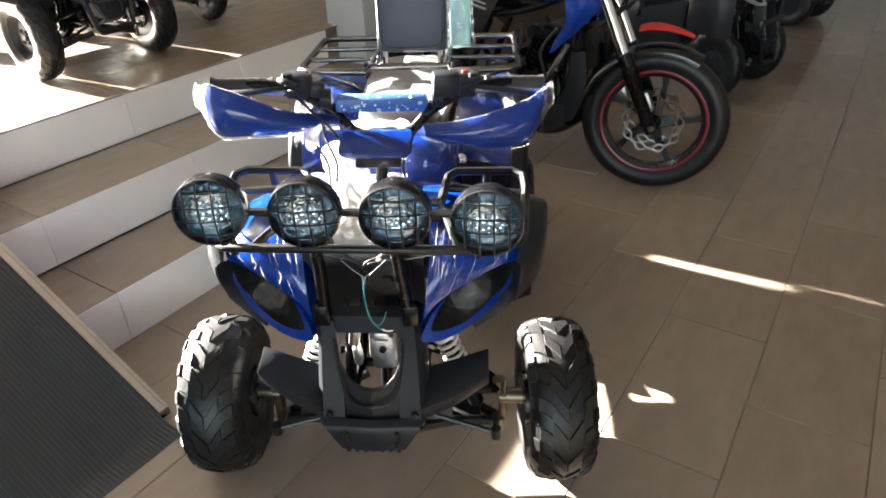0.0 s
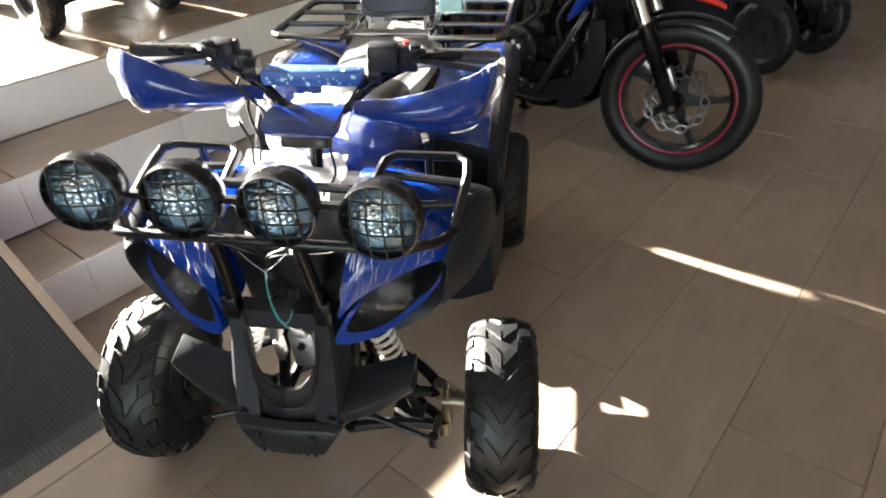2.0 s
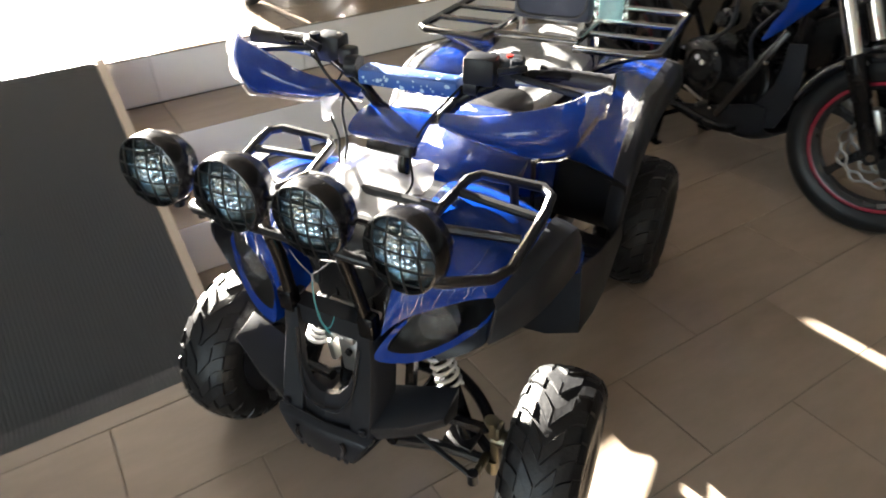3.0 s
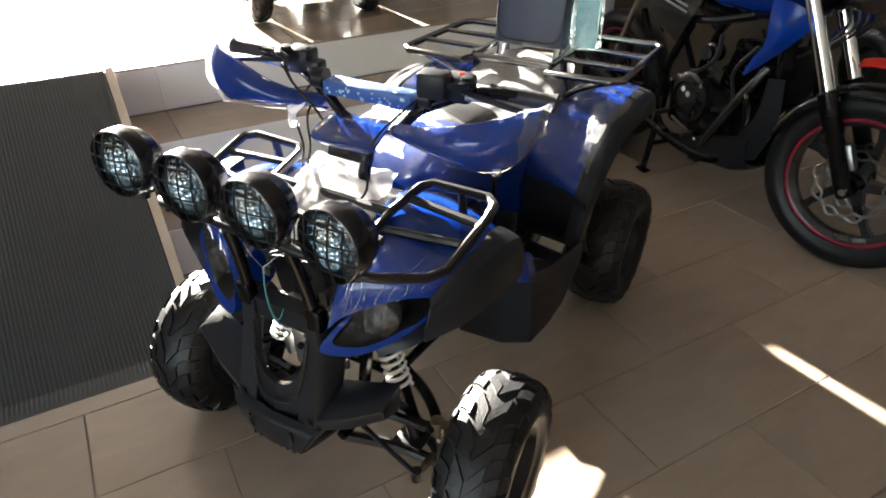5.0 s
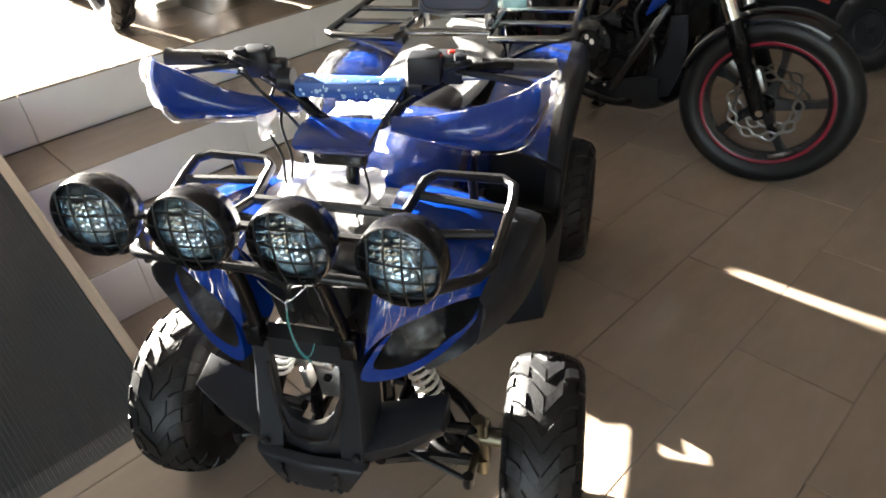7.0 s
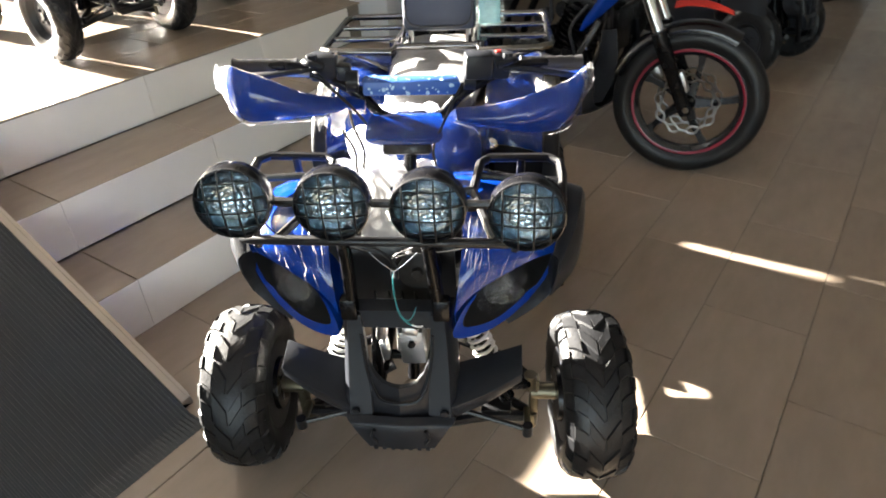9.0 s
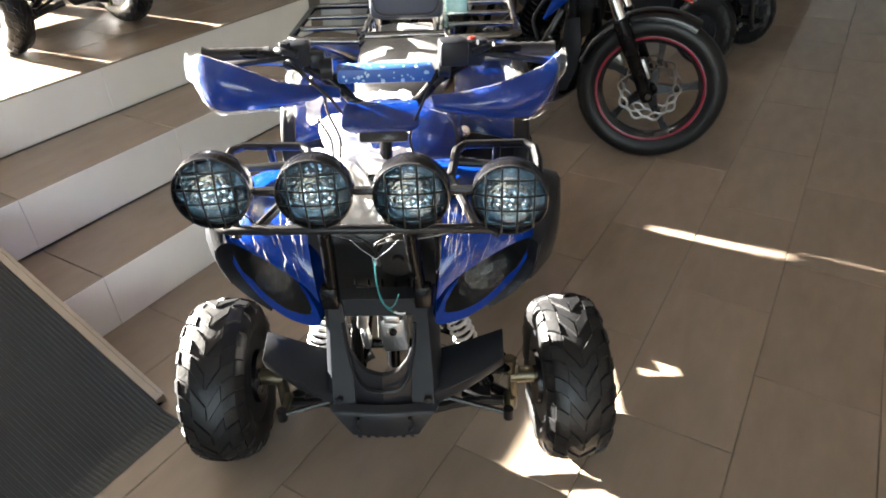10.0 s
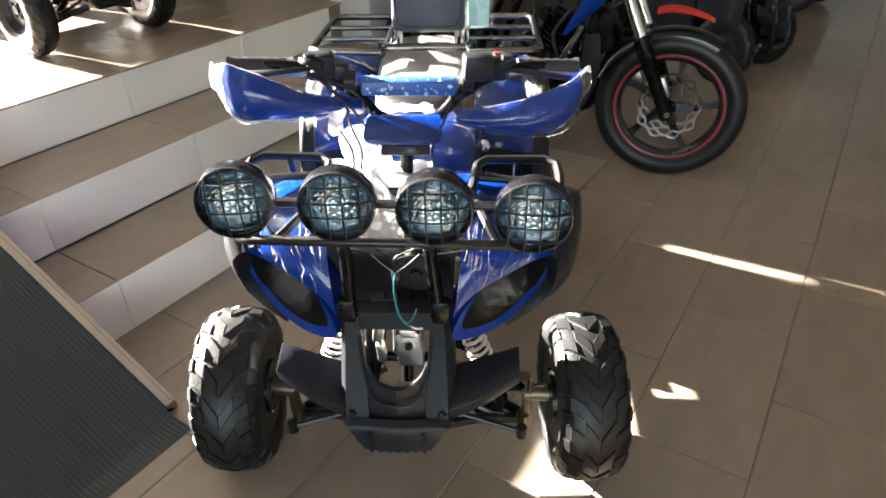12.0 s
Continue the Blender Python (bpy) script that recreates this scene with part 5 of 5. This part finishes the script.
def motorcycle(m, label):
    """Local axes: x forward, y to its left, origin under the front axle."""
    b = thing("motorcycle", m, label, "motorcycle")
    R = 0.306
    steer = 17.0
    head = Matrix.Rotation(radians(steer), 4, "Z")
    spoke_wheel(b, (0, 0, R), R, 0.088, steer)
    spoke_wheel(b, (-1.30, 0, 0.305), 0.305, 0.13, 0, tape=True)
    rake = V(-0.46, 0, 1).normalized()
    for s in (1, -1):
        a = V(0.005, 0.098 * s, R - 0.02)
        leg = part("fork_leg", lathe(B(), [(0.0, 0.0001), (0.0, 0.022), (0.02, 0.027), (0.21, 0.027), (0.215, 0.031), (0.35, 0.031), (0.355, 0.026), (0.355, 0.0001)], 18, Matrix.Translation(a) @ rake.to_track_quat("X", "Z").to_matrix().to_4x4()), M_BLACKM, b, "dark fork slider", m=head)
        part("fork_tube", tube(B(), [a + rake * 0.28, a + rake * 0.78], 0.0235, 16), M_CHROME, leg, "chrome fork tube")
        part("axle_nut", lathe(B(), [(-0.008, 0.0001), (-0.008, 0.013), (0.008, 0.013), (0.010, 0.0001)], 6, Matrix.Translation(a + V(0, 0.03 * s, 0.03)) @ Matrix.Rotation(math.pi / 2, 4, "Z")), M_CHROME, leg)
        part("caliper", box(B(), (a.x + 0.06 * (1 if s < 0 else -1) - 0.10, 0.065 * s, R + 0.10), (0.05, 0.04, 0.09), m=Matrix.Rotation(radians(-24), 4, "Y"), bevel=0.01), M_STEEL, leg, "cast brake caliper")
    bm = B()
    tube(bm, [V(0.005, -0.10, R - 0.02) + rake * 0.60, V(0.005, 0.10, R - 0.02) + rake * 0.60], 0.026, 10)
    tube(bm, [V(-0.02, 0, R) + rake * 0.55, V(-0.02, 0, R) + rake * 0.80], 0.03, 12)
    part("fork_yoke", bm, M_BLACKM, b, m=head)
    # mudguard over the wheel and the red beak above it
    rows = []
    for k in range(9):
        a = radians(60 + k * 12.5)
        rr = R + 0.024
        rows.append([V(math.cos(a) * (rr - d), y, R + math.sin(a) * (rr - d)) for y, d in ((-0.060, 0.040), (-0.052, 0.012), (0, 0.0), (0.052, 0.012), (0.060, 0.040))])
    part("mudguard", shell(B(), rows, 0.004, 3), M_LACQUER, b, "glossy black front mudguard", m=head)
    rows = [[(x, y * k, z - 0.014 * abs(y) / 0.06) for y in (-0.062, -0.03, 0.0, 0.03, 0.062)] for x, z, k in ((-0.10, 0.700, 0.62), (-0.06, 0.712, 0.72), (-0.01, 0.712, 0.66), (0.04, 0.702, 0.46), (0.085, 0.686, 0.22), (0.115, 0.672, 0.05))]
    part("beak", shell(B(), rows, 0.006, 3), M_RED, b, "red plastic upper mudguard", m=head)
    # frame
    bm = B()
    for s in (1, -1):
        tube(bm, [(-0.33, 0.02 * s, 0.86), (-0.36, 0.06 * s, 0.60), (-0.42, 0.10 * s, 0.32), (-0.56, 0.11 * s, 0.20), (-0.86, 0.11 * s, 0.22), (-0.90, 0.10 * s, 0.42), (-0.80, 0.09 * s, 0.66)], 0.017, 8, n=4)
        tube(bm, [(-0.34, 0.03 * s, 0.82), (-0.80, 0.09 * s, 0.68), (-1.35, 0.08 * s, 0.80)], 0.016, 8, n=4)
        tube(bm, [(-0.90, 0.10 * s, 0.36), (-1.10, 0.09 * s, 0.66)], 0.014, 8)
    part("frame", bm, M_BLACKM, b, "black steel frame")
    bm = B()
    for s in (1, -1):
        box(bm, (-1.09, 0.095 * s, 0.315), (0.44, 0.030, 0.055), bevel=0.008)
    part("swingarm", bm, M_BLACKM, b)
    # engine
    eng = part("engine", box(box(B(), (-0.66, 0, 0.36), (0.36, 0.22, 0.22), bevel=0.03), (-0.60, 0, 0.29), (0.26, 0.24, 0.12), bevel=0.03), M_BLACKM, b, "black engine with round side covers")
    part("cylinder", box(B(), (-0.52, 0, 0.55), (0.11, 0.12, 0.18), m=Matrix.Rotation(radians(20), 4, "Y"), bevel=0.01), M_BLACKM, eng, "finned black cylinder")
    part("finned_barrel", stack_of_fins(), M_BLACKM, eng)
    for s in (1, -1):
        part("side_cover", lathe(B(), [(0.10 * s, 0.0001), (0.10 * s, 0.105), (0.135 * s, 0.10), (0.145 * s, 0.085), (0.15 * s, 0.05), (0.15 * s, 0.0001)], 28, Matrix.Translation((-0.70, 0, 0.40)) @ Matrix.Rotation(math.pi / 2, 4, "Z")), M_BLACKG, eng)
        part("small_cover", lathe(B(), [(0.10 * s, 0.0001), (0.10 * s, 0.06), (0.13 * s, 0.055), (0.135 * s, 0.0001)], 24, Matrix.Translation((-0.56, 0, 0.32)) @ Matrix.Rotation(math.pi / 2, 4, "Z")), M_BLACKM, eng)
        bm = B()
        for dx in (-0.014, 0.014):
            lathe(bm, [(0.151 * s, 0.011), (0.153 * s, 0.011), (0.154 * s, 0.0001)], 14, Matrix.Translation((-0.70 + dx, 0, 0.425 - dx * 0.5)) @ Matrix.Rotation(math.pi / 2, 4, "Z"))
        part("badge", bm, M_WHITE, eng, "small pale badge")
    bm = B()
    tube(bm, [(-0.50, -0.06, 0.50), (-0.42, -0.09, 0.40), (-0.46, -0.11, 0.24), (-0.62, -0.13, 0.19), (-0.95, -0.14, 0.24), (-1.30, -0.17, 0.36)], 0.022, 10, n=5)
    tube(bm, [(-0.98, -0.15, 0.25), (-1.40, -0.18, 0.42)], 0.048, 16)
    part("exhaust", bm, M_BLACKM, b, "black exhaust pipe and silencer")
    # belly pan
    rows = [[(x, y, z) for y, z in ((-0.14, z1), (-0.13, z0 + 0.04), (-0.06, z0), (0.06, z0), (0.13, z0 + 0.04), (0.14, z1))] for x, z0, z1 in ((-0.36, 0.22, 0.34), (-0.44, 0.17, 0.33), (-0.60, 0.15, 0.27), (-0.78, 0.16, 0.22))]
    part("belly_pan", shell(B(), rows, 0.005, 3), M_BLACKP, b, "black plastic belly pan")
    # tank, shrouds, seat, side panels
    rings = [oval((x, 0, z), w, hgt, 20, 2.6, "yz") for x, w, z, hgt in ((-0.30, 0.07, 0.88, 0.06), (-0.36, 0.13, 0.88, 0.10), (-0.50, 0.15, 0.88, 0.13), (-0.66, 0.13, 0.85, 0.11), (-0.80, 0.08, 0.82, 0.06))]
    part("tank", loft(B(), rings), M_BLUE, b, "glossy blue fuel tank")
    for s in (1, -1):
        bm = B()
        shell(bm, [[(-0.20, 0.13 * s, 0.80), (-0.29, 0.155 * s, 0.84), (-0.38, 0.158 * s, 0.84)],
                   [(-0.245, 0.145 * s, 0.745), (-0.30, 0.168 * s, 0.76), (-0.37, 0.165 * s, 0.77)],
                   [(-0.295, 0.150 * s, 0.69), (-0.33, 0.168 * s, 0.69), (-0.365, 0.165 * s, 0.70)],
                   [(-0.365, 0.148 * s, 0.625), (-0.385, 0.158 * s, 0.628), (-0.41, 0.155 * s, 0.635)],
                   [(-0.435, 0.145 * s, 0.565), (-0.440, 0.148 * s, 0.566), (-0.446, 0.146 * s, 0.568)]], 0.006, 4)
        part("tank_shroud", bm, M_BLUE, b, "pointed blue tank shroud")
        bm = B()
        shell(bm, [[(-0.74, 0.115 * s, 0.76), (-0.95, 0.13 * s, 0.80), (-1.20, 0.12 * s, 0.88)], [(-0.78, 0.125 * s, 0.68), (-0.98, 0.14 * s, 0.74), (-1.22, 0.12 * s, 0.85)], [(-0.84, 0.115 * s, 0.58), (-1.0, 0.125 * s, 0.66), (-1.22, 0.11 * s, 0.82)]], 0.005, 3)
        pan = part("side_panel", bm, M_BLACKG, b, "black side panel")
        bm = B()
        for dz in (0.0, 0.022):
            shell(bm, [[(-0.80, 0.130 * s, 0.705 + dz), (-0.98, 0.148 * s, 0.755 + dz), (-1.18, 0.131 * s, 0.858 + dz * 0.5)], [(-0.80, 0.131 * s, 0.713 + dz), (-0.98, 0.149 * s, 0.764 + dz), (-1.18, 0.132 * s, 0.864 + dz * 0.5)]], 0.003, 3)
        part("stripe", bm, M_GREYP, pan, "silver stripe")
        bm = shell(B(), [[(-0.30, 0.100 * s, 0.58), (-0.33, 0.110 * s, 0.575), (-0.36, 0.112 * s, 0.57)], [(-0.28, 0.106 * s, 0.42), (-0.32, 0.120 * s, 0.42), (-0.37, 0.122 * s, 0.42)], [(-0.33, 0.112 * s, 0.27), (-0.40, 0.126 * s, 0.25), (-0.50, 0.130 * s, 0.235)]], 0.005, 3)
        part("engine_cowl", bm, M_BLACKP, b, "black plastic engine cowl")
        # bent tube added beside the engine as filling detail, no known part
        part("engine_tube", tube(B(), [(-0.38, 0.10 * s, 0.60), (-0.42, 0.145 * s, 0.50), (-0.50, 0.155 * s, 0.36), (-0.58, 0.13 * s, 0.24)], 0.017, 10, n=4), M_BLACKG, b)
        bm = B()
        for k in range(5):
            a = radians(-60 + 30 * k)
            box(bm, (-0.70 + 0.078 * math.cos(a), 0.150 * s, 0.40 + 0.078 * math.sin(a)), (0.016, 0.010, 0.016), bevel=0.003)
        tube(bm, [(-0.70 + 0.062 * math.cos(a / 10), 0.151 * s, 0.40 + 0.062 * math.sin(a / 10)) for a in range(0, 63, 3)], 0.004, 6)
        part("cover_rim", bm, M_BLACKM, eng)
        bm = B()
        tube(bm, [(-0.62, 0.10 * s, 0.66), (-0.60, 0.13 * s, 0.58), (-0.66, 0.14 * s, 0.52), (-0.72, 0.12 * s, 0.50)], 0.009, 8, n=5)
        tube(bm, [(-0.44, 0.10 * s, 0.66), (-0.50, 0.13 * s, 0.56), (-0.47, 0.135 * s, 0.46), (-0.52, 0.12 * s, 0.40)], 0.007, 8, n=5)
        part("hose", bm, M_BLACKP, b, "black rubber hoses")
        part("carburettor", lathe(B(), [(0.06 * s, 0.0001), (0.06 * s, 0.036), (0.10 * s, 0.036), (0.105 * s, 0.028), (0.125 * s, 0.028), (0.128 * s, 0.0001)], 18, Matrix.Translation((-0.66, 0, 0.585)) @ Matrix.Rotation(math.pi / 2, 4, "Z")), M_BLACKG, eng, "black cast carburettor")
        part("gear_lever", tube(tube(B(), [(-0.76, 0.145 * s, 0.30), (-0.63, 0.160 * s, 0.275)], 0.006, 8), [(-0.63, 0.150 * s, 0.275), (-0.63, 0.20 * s, 0.275)], 0.009, 8), M_STEEL, b, "grey steel lever")
        for x, z in ((-0.62, 0.47), (-0.79, 0.45), (-0.50, 0.36), (-0.60, 0.26), (-0.40, 0.50)):
            part("bolt", lathe(B(), [(0.148 * s, 0.0001), (0.148 * s, 0.008), (0.156 * s, 0.007), (0.158 * s, 0.0001)], 8, Matrix.Translation((x, 0, z)) @ Matrix.Rotation(math.pi / 2, 4, "Z")), M_CHROME, b)
        part("footpeg", tube(B(), [(-0.82, 0.10 * s, 0.30), (-0.82, 0.22 * s, 0.30)], 0.012, 8), M_SEAT, b)
        bm = B()
        tube(bm, [(-1.28, 0.11 * s, 0.33), (-1.12, 0.11 * s, 0.70)], 0.013, 8)
        part("rear_shock", bm, M_STEEL, b)
    rings = [oval((x, 0, z), w, hgt, 16, 2.8, "yz") for x, w, z, hgt in ((-0.74, 0.10, 0.80, 0.04), (-0.9, 0.13, 0.80, 0.05), (-1.15, 0.13, 0.86, 0.05), (-1.42, 0.09, 0.91, 0.04))]
    part("seat", loft(B(), rings), M_SEAT, b, "black vinyl seat")
    # centre stand
    bm = B()
    for s in (1, -1):
        tube(bm, [(-0.90, 0.09 * s, 0.22), (-0.88, 0.145 * s, 0.012)], 0.014, 8)
        box(bm, (-0.875, 0.148 * s, 0.006), (0.06, 0.035, 0.012), bevel=0.003)
    tube(bm, [(-0.89, -0.12, 0.12), (-0.89, 0.12, 0.12)], 0.011, 8)
    part("centre_stand", bm, M_BLACKM, b, "black centre stand resting on the tiles")
    bm = B()
    for s in (1, -1):
        tube(bm, [(-0.30, 0, 0.98), (-0.30, 0.10 * s, 1.02), (-0.38, 0.34 * s, 1.06)], 0.011, 8, n=3)
    part("handlebar", bm, M_BLACKM, b)
    rings = [oval((x, 0, 0.92), w, hgt, 20, 2.3, "yz") for x, w, hgt in ((-0.28, 0.05, 0.06), (-0.20, 0.10, 0.09), (-0.12, 0.105, 0.095), (-0.10, 0.09, 0.08))]
    part("headlight", loft(B(), rings), M_BLACKG, b, "black headlight nacelle")
    bm = B()
    for k in range(4):
        tube(bm, [(-0.28, 0.05 - 0.03 * k, 0.95), (-0.16, 0.06 - 0.04 * k, 0.80), (-0.30, 0.04 - 0.03 * k, 0.66), (-0.46, 0.02, 0.60)], 0.005, 6, n=5)
    part("cables", bm, M_CABLE, b)
    bm = B()
    box(bm, (-0.33, 0, 0.58), (0.03, 0.20, 0.20), m=Matrix.Rotation(radians(-8), 4, "Y"), bevel=0.005)
    part("horn_bracket", bm, M_BLACKM, b)
    return b


motorcycle(Matrix.Translation((-0.375, 0.905, 0)) @ Matrix.Rotation(math.atan2(-0.115, 0.993), 4, "Z"), "black and blue motorcycle with red rim stripes on its centre stand")

# ---- other vehicles ----
SLIM = Matrix.Diagonal((0.55, 0.92, 0.95, 1))
quad_bike(Matrix.Translation((-2.575, -0.172, TOP)) @ Matrix.Rotation(radians(88), 4, "Z") @ Matrix.Diagonal((0.68, 0.92, 0.95, 1)), M_BLACKG, "small black quad bike parked on the raised platform", steer=0, wrapped=False, lamps=False, racks=False, group="quad bikes on the platform")
quad_bike(Matrix.Translation((-2.87, 0.455, TOP)) @ Matrix.Rotation(radians(88), 4, "Z") @ SLIM, M_BLUE, "small blue quad bike parked on the raised platform", steer=0, wrapped=False, lamps=False, racks=False, group="quad bikes on the platform")
quad_bike(Matrix.Translation((-0.35, 2.50, 0)) @ Matrix.Rotation(radians(75), 4, "Z") @ Matrix.Diagonal((0.66, 0.95, 1.06, 1)), M_GREYP, "grey and black quad bike parked on the tiles", steer=0, wrapped=False, lamps=False, racks=False, group="quad bikes along the aisle")
quad_bike(Matrix.Translation((-0.25, 4.55, 0)) @ Matrix.Rotation(radians(75), 4, "Z") @ SLIM, M_BLACKG, "black quad bike parked further along the aisle", steer=0, wrapped=False, lamps=False, racks=False, group="quad bikes along the aisle")

# clear pouch with printed papers beside the backrest
pouch = thing("document_pouch", QUAD @ Matrix.Translation((0.155, 1.02, 0.776)), "clear plastic pouch of teal printed papers on the rear rack", "pouch")
bm = B()
loft(bm, [oval((0, 0, z), w, d, 20, 3.0, "xy") for z, w, d in ((0.0, 0.036, 0.014), (0.01, 0.042, 0.020), (0.10, 0.044, 0.024), (0.18, 0.042, 0.016), (0.20, 0.040, 0.004))])
for v in bm.verts:
    v.co += V(noise.noise(v.co * 50), noise.noise(v.co * 50 + V(4, 4, 4)), 0) * 0.008
part("cover", bm, M_FILM, pouch, "crumpled clear plastic", smooth=30)
part("papers", box(B(), (0, 0, 0.085), (0.066, 0.010, 0.16), bevel=0.002), M_PAPER, pouch, "teal printed papers")

# ---- tiles ----
def tile_piece(name, w, l, h, material, bevel=0.0015):
    """A slab with eased upper edges, its top at z = 0."""
    bm = B()
    a = [(-w / 2, -l / 2), (w / 2, -l / 2), (w / 2, l / 2), (-w / 2, l / 2)]
    k = lambda z, d: [(x - math.copysign(d, x), y - math.copysign(d, y), z) for x, y in a]
    loft(bm, [k(-h, 0), k(-bevel, 0), k(0, bevel)])
    me = bpy.data.meshes.new(name)
    bmesh.ops.recalc_face_normals(bm, faces=bm.faces[:])
    bm.to_mesh(me)
    bm.free()
    me.materials.append(material)
    return me


def lay(me, name, parent, x, y, z, m=None):
    o = new(name, me)
    o.parent = parent
    o.matrix_basis = Matrix.Translation((x, y, z)) @ (m or Matrix())
    return o


rnd = random.Random(11)
ME_TILE = tile_piece("floor_tile", 0.2975, 0.5975, 0.008, M_TILE)
rest = B()
for i in range(-5, 17):
    for j in range(-14, 16):
        x, y = 0.15 + 0.3 * i, 0.6 * j + (0.3 if i % 2 == 0 else 0.0)
        near = -1.5 < x < 2.3 and -1.9 < y < 5.2
        dz = rnd.uniform(-0.0004, 0.0)
        if near:
            lay(ME_TILE, "tile", floor, x, y, dz)
        elif x < X1 and Y0 < y < Y1:
            box(rest, (x, y, -0.004 + dz), (0.2965, 0.5965, 0.008))
far = part("far_tiles", rest, M_TILE, floor, smooth=0)
tagged(far, kind="stuff")
ME_RISER = tile_piece("riser_tile", RISE - 0.005, 0.5985, 0.010, M_RISER, 0.0008)
ME_TREADS = [tile_piece("tread_tile", a - b - 0.013, 0.597, 0.008, M_TILE) for a, b in zip(STEP_X, STEP_X[1:])]
stand = Matrix.Rotation(radians(90), 4, "Y")
for k, x in enumerate(STEP_X):
    for j in range(-4, 4):
        y = -1.0 + 0.3 + 0.6 * j
        if y + 0.3 > STAIR_END + 0.31:
            continue
        lay(ME_RISER, "riser_tile", platform if k == 2 else stairs, x, y, RISE * (k + 0.5) - 0.001, stand)
        if k < 2:
            lay(ME_TREADS[k], "tread_tile", stairs, (x + STEP_X[k + 1]) / 2 + 0.0045, y, RISE * (k + 1))
plat = B()
for i in range(0, 19):
    for j in range(-12, 15):
        x, y = STEP_X[2] - 0.1485 - 0.3 * i, -0.7 + 0.6 * j + (0.3 if i % 2 else 0)
        if i < 7 and -2.0 < y < 2.6:
            lay(ME_TILE, "tile", platform, x, y, TOP)
        elif Y0 < y < Y1:
            box(plat, (x, y, TOP - 0.004), (0.2965, 0.5965, 0.008))
tagged(part("far_tiles", plat, M_TILE, platform, smooth=0), kind="stuff")
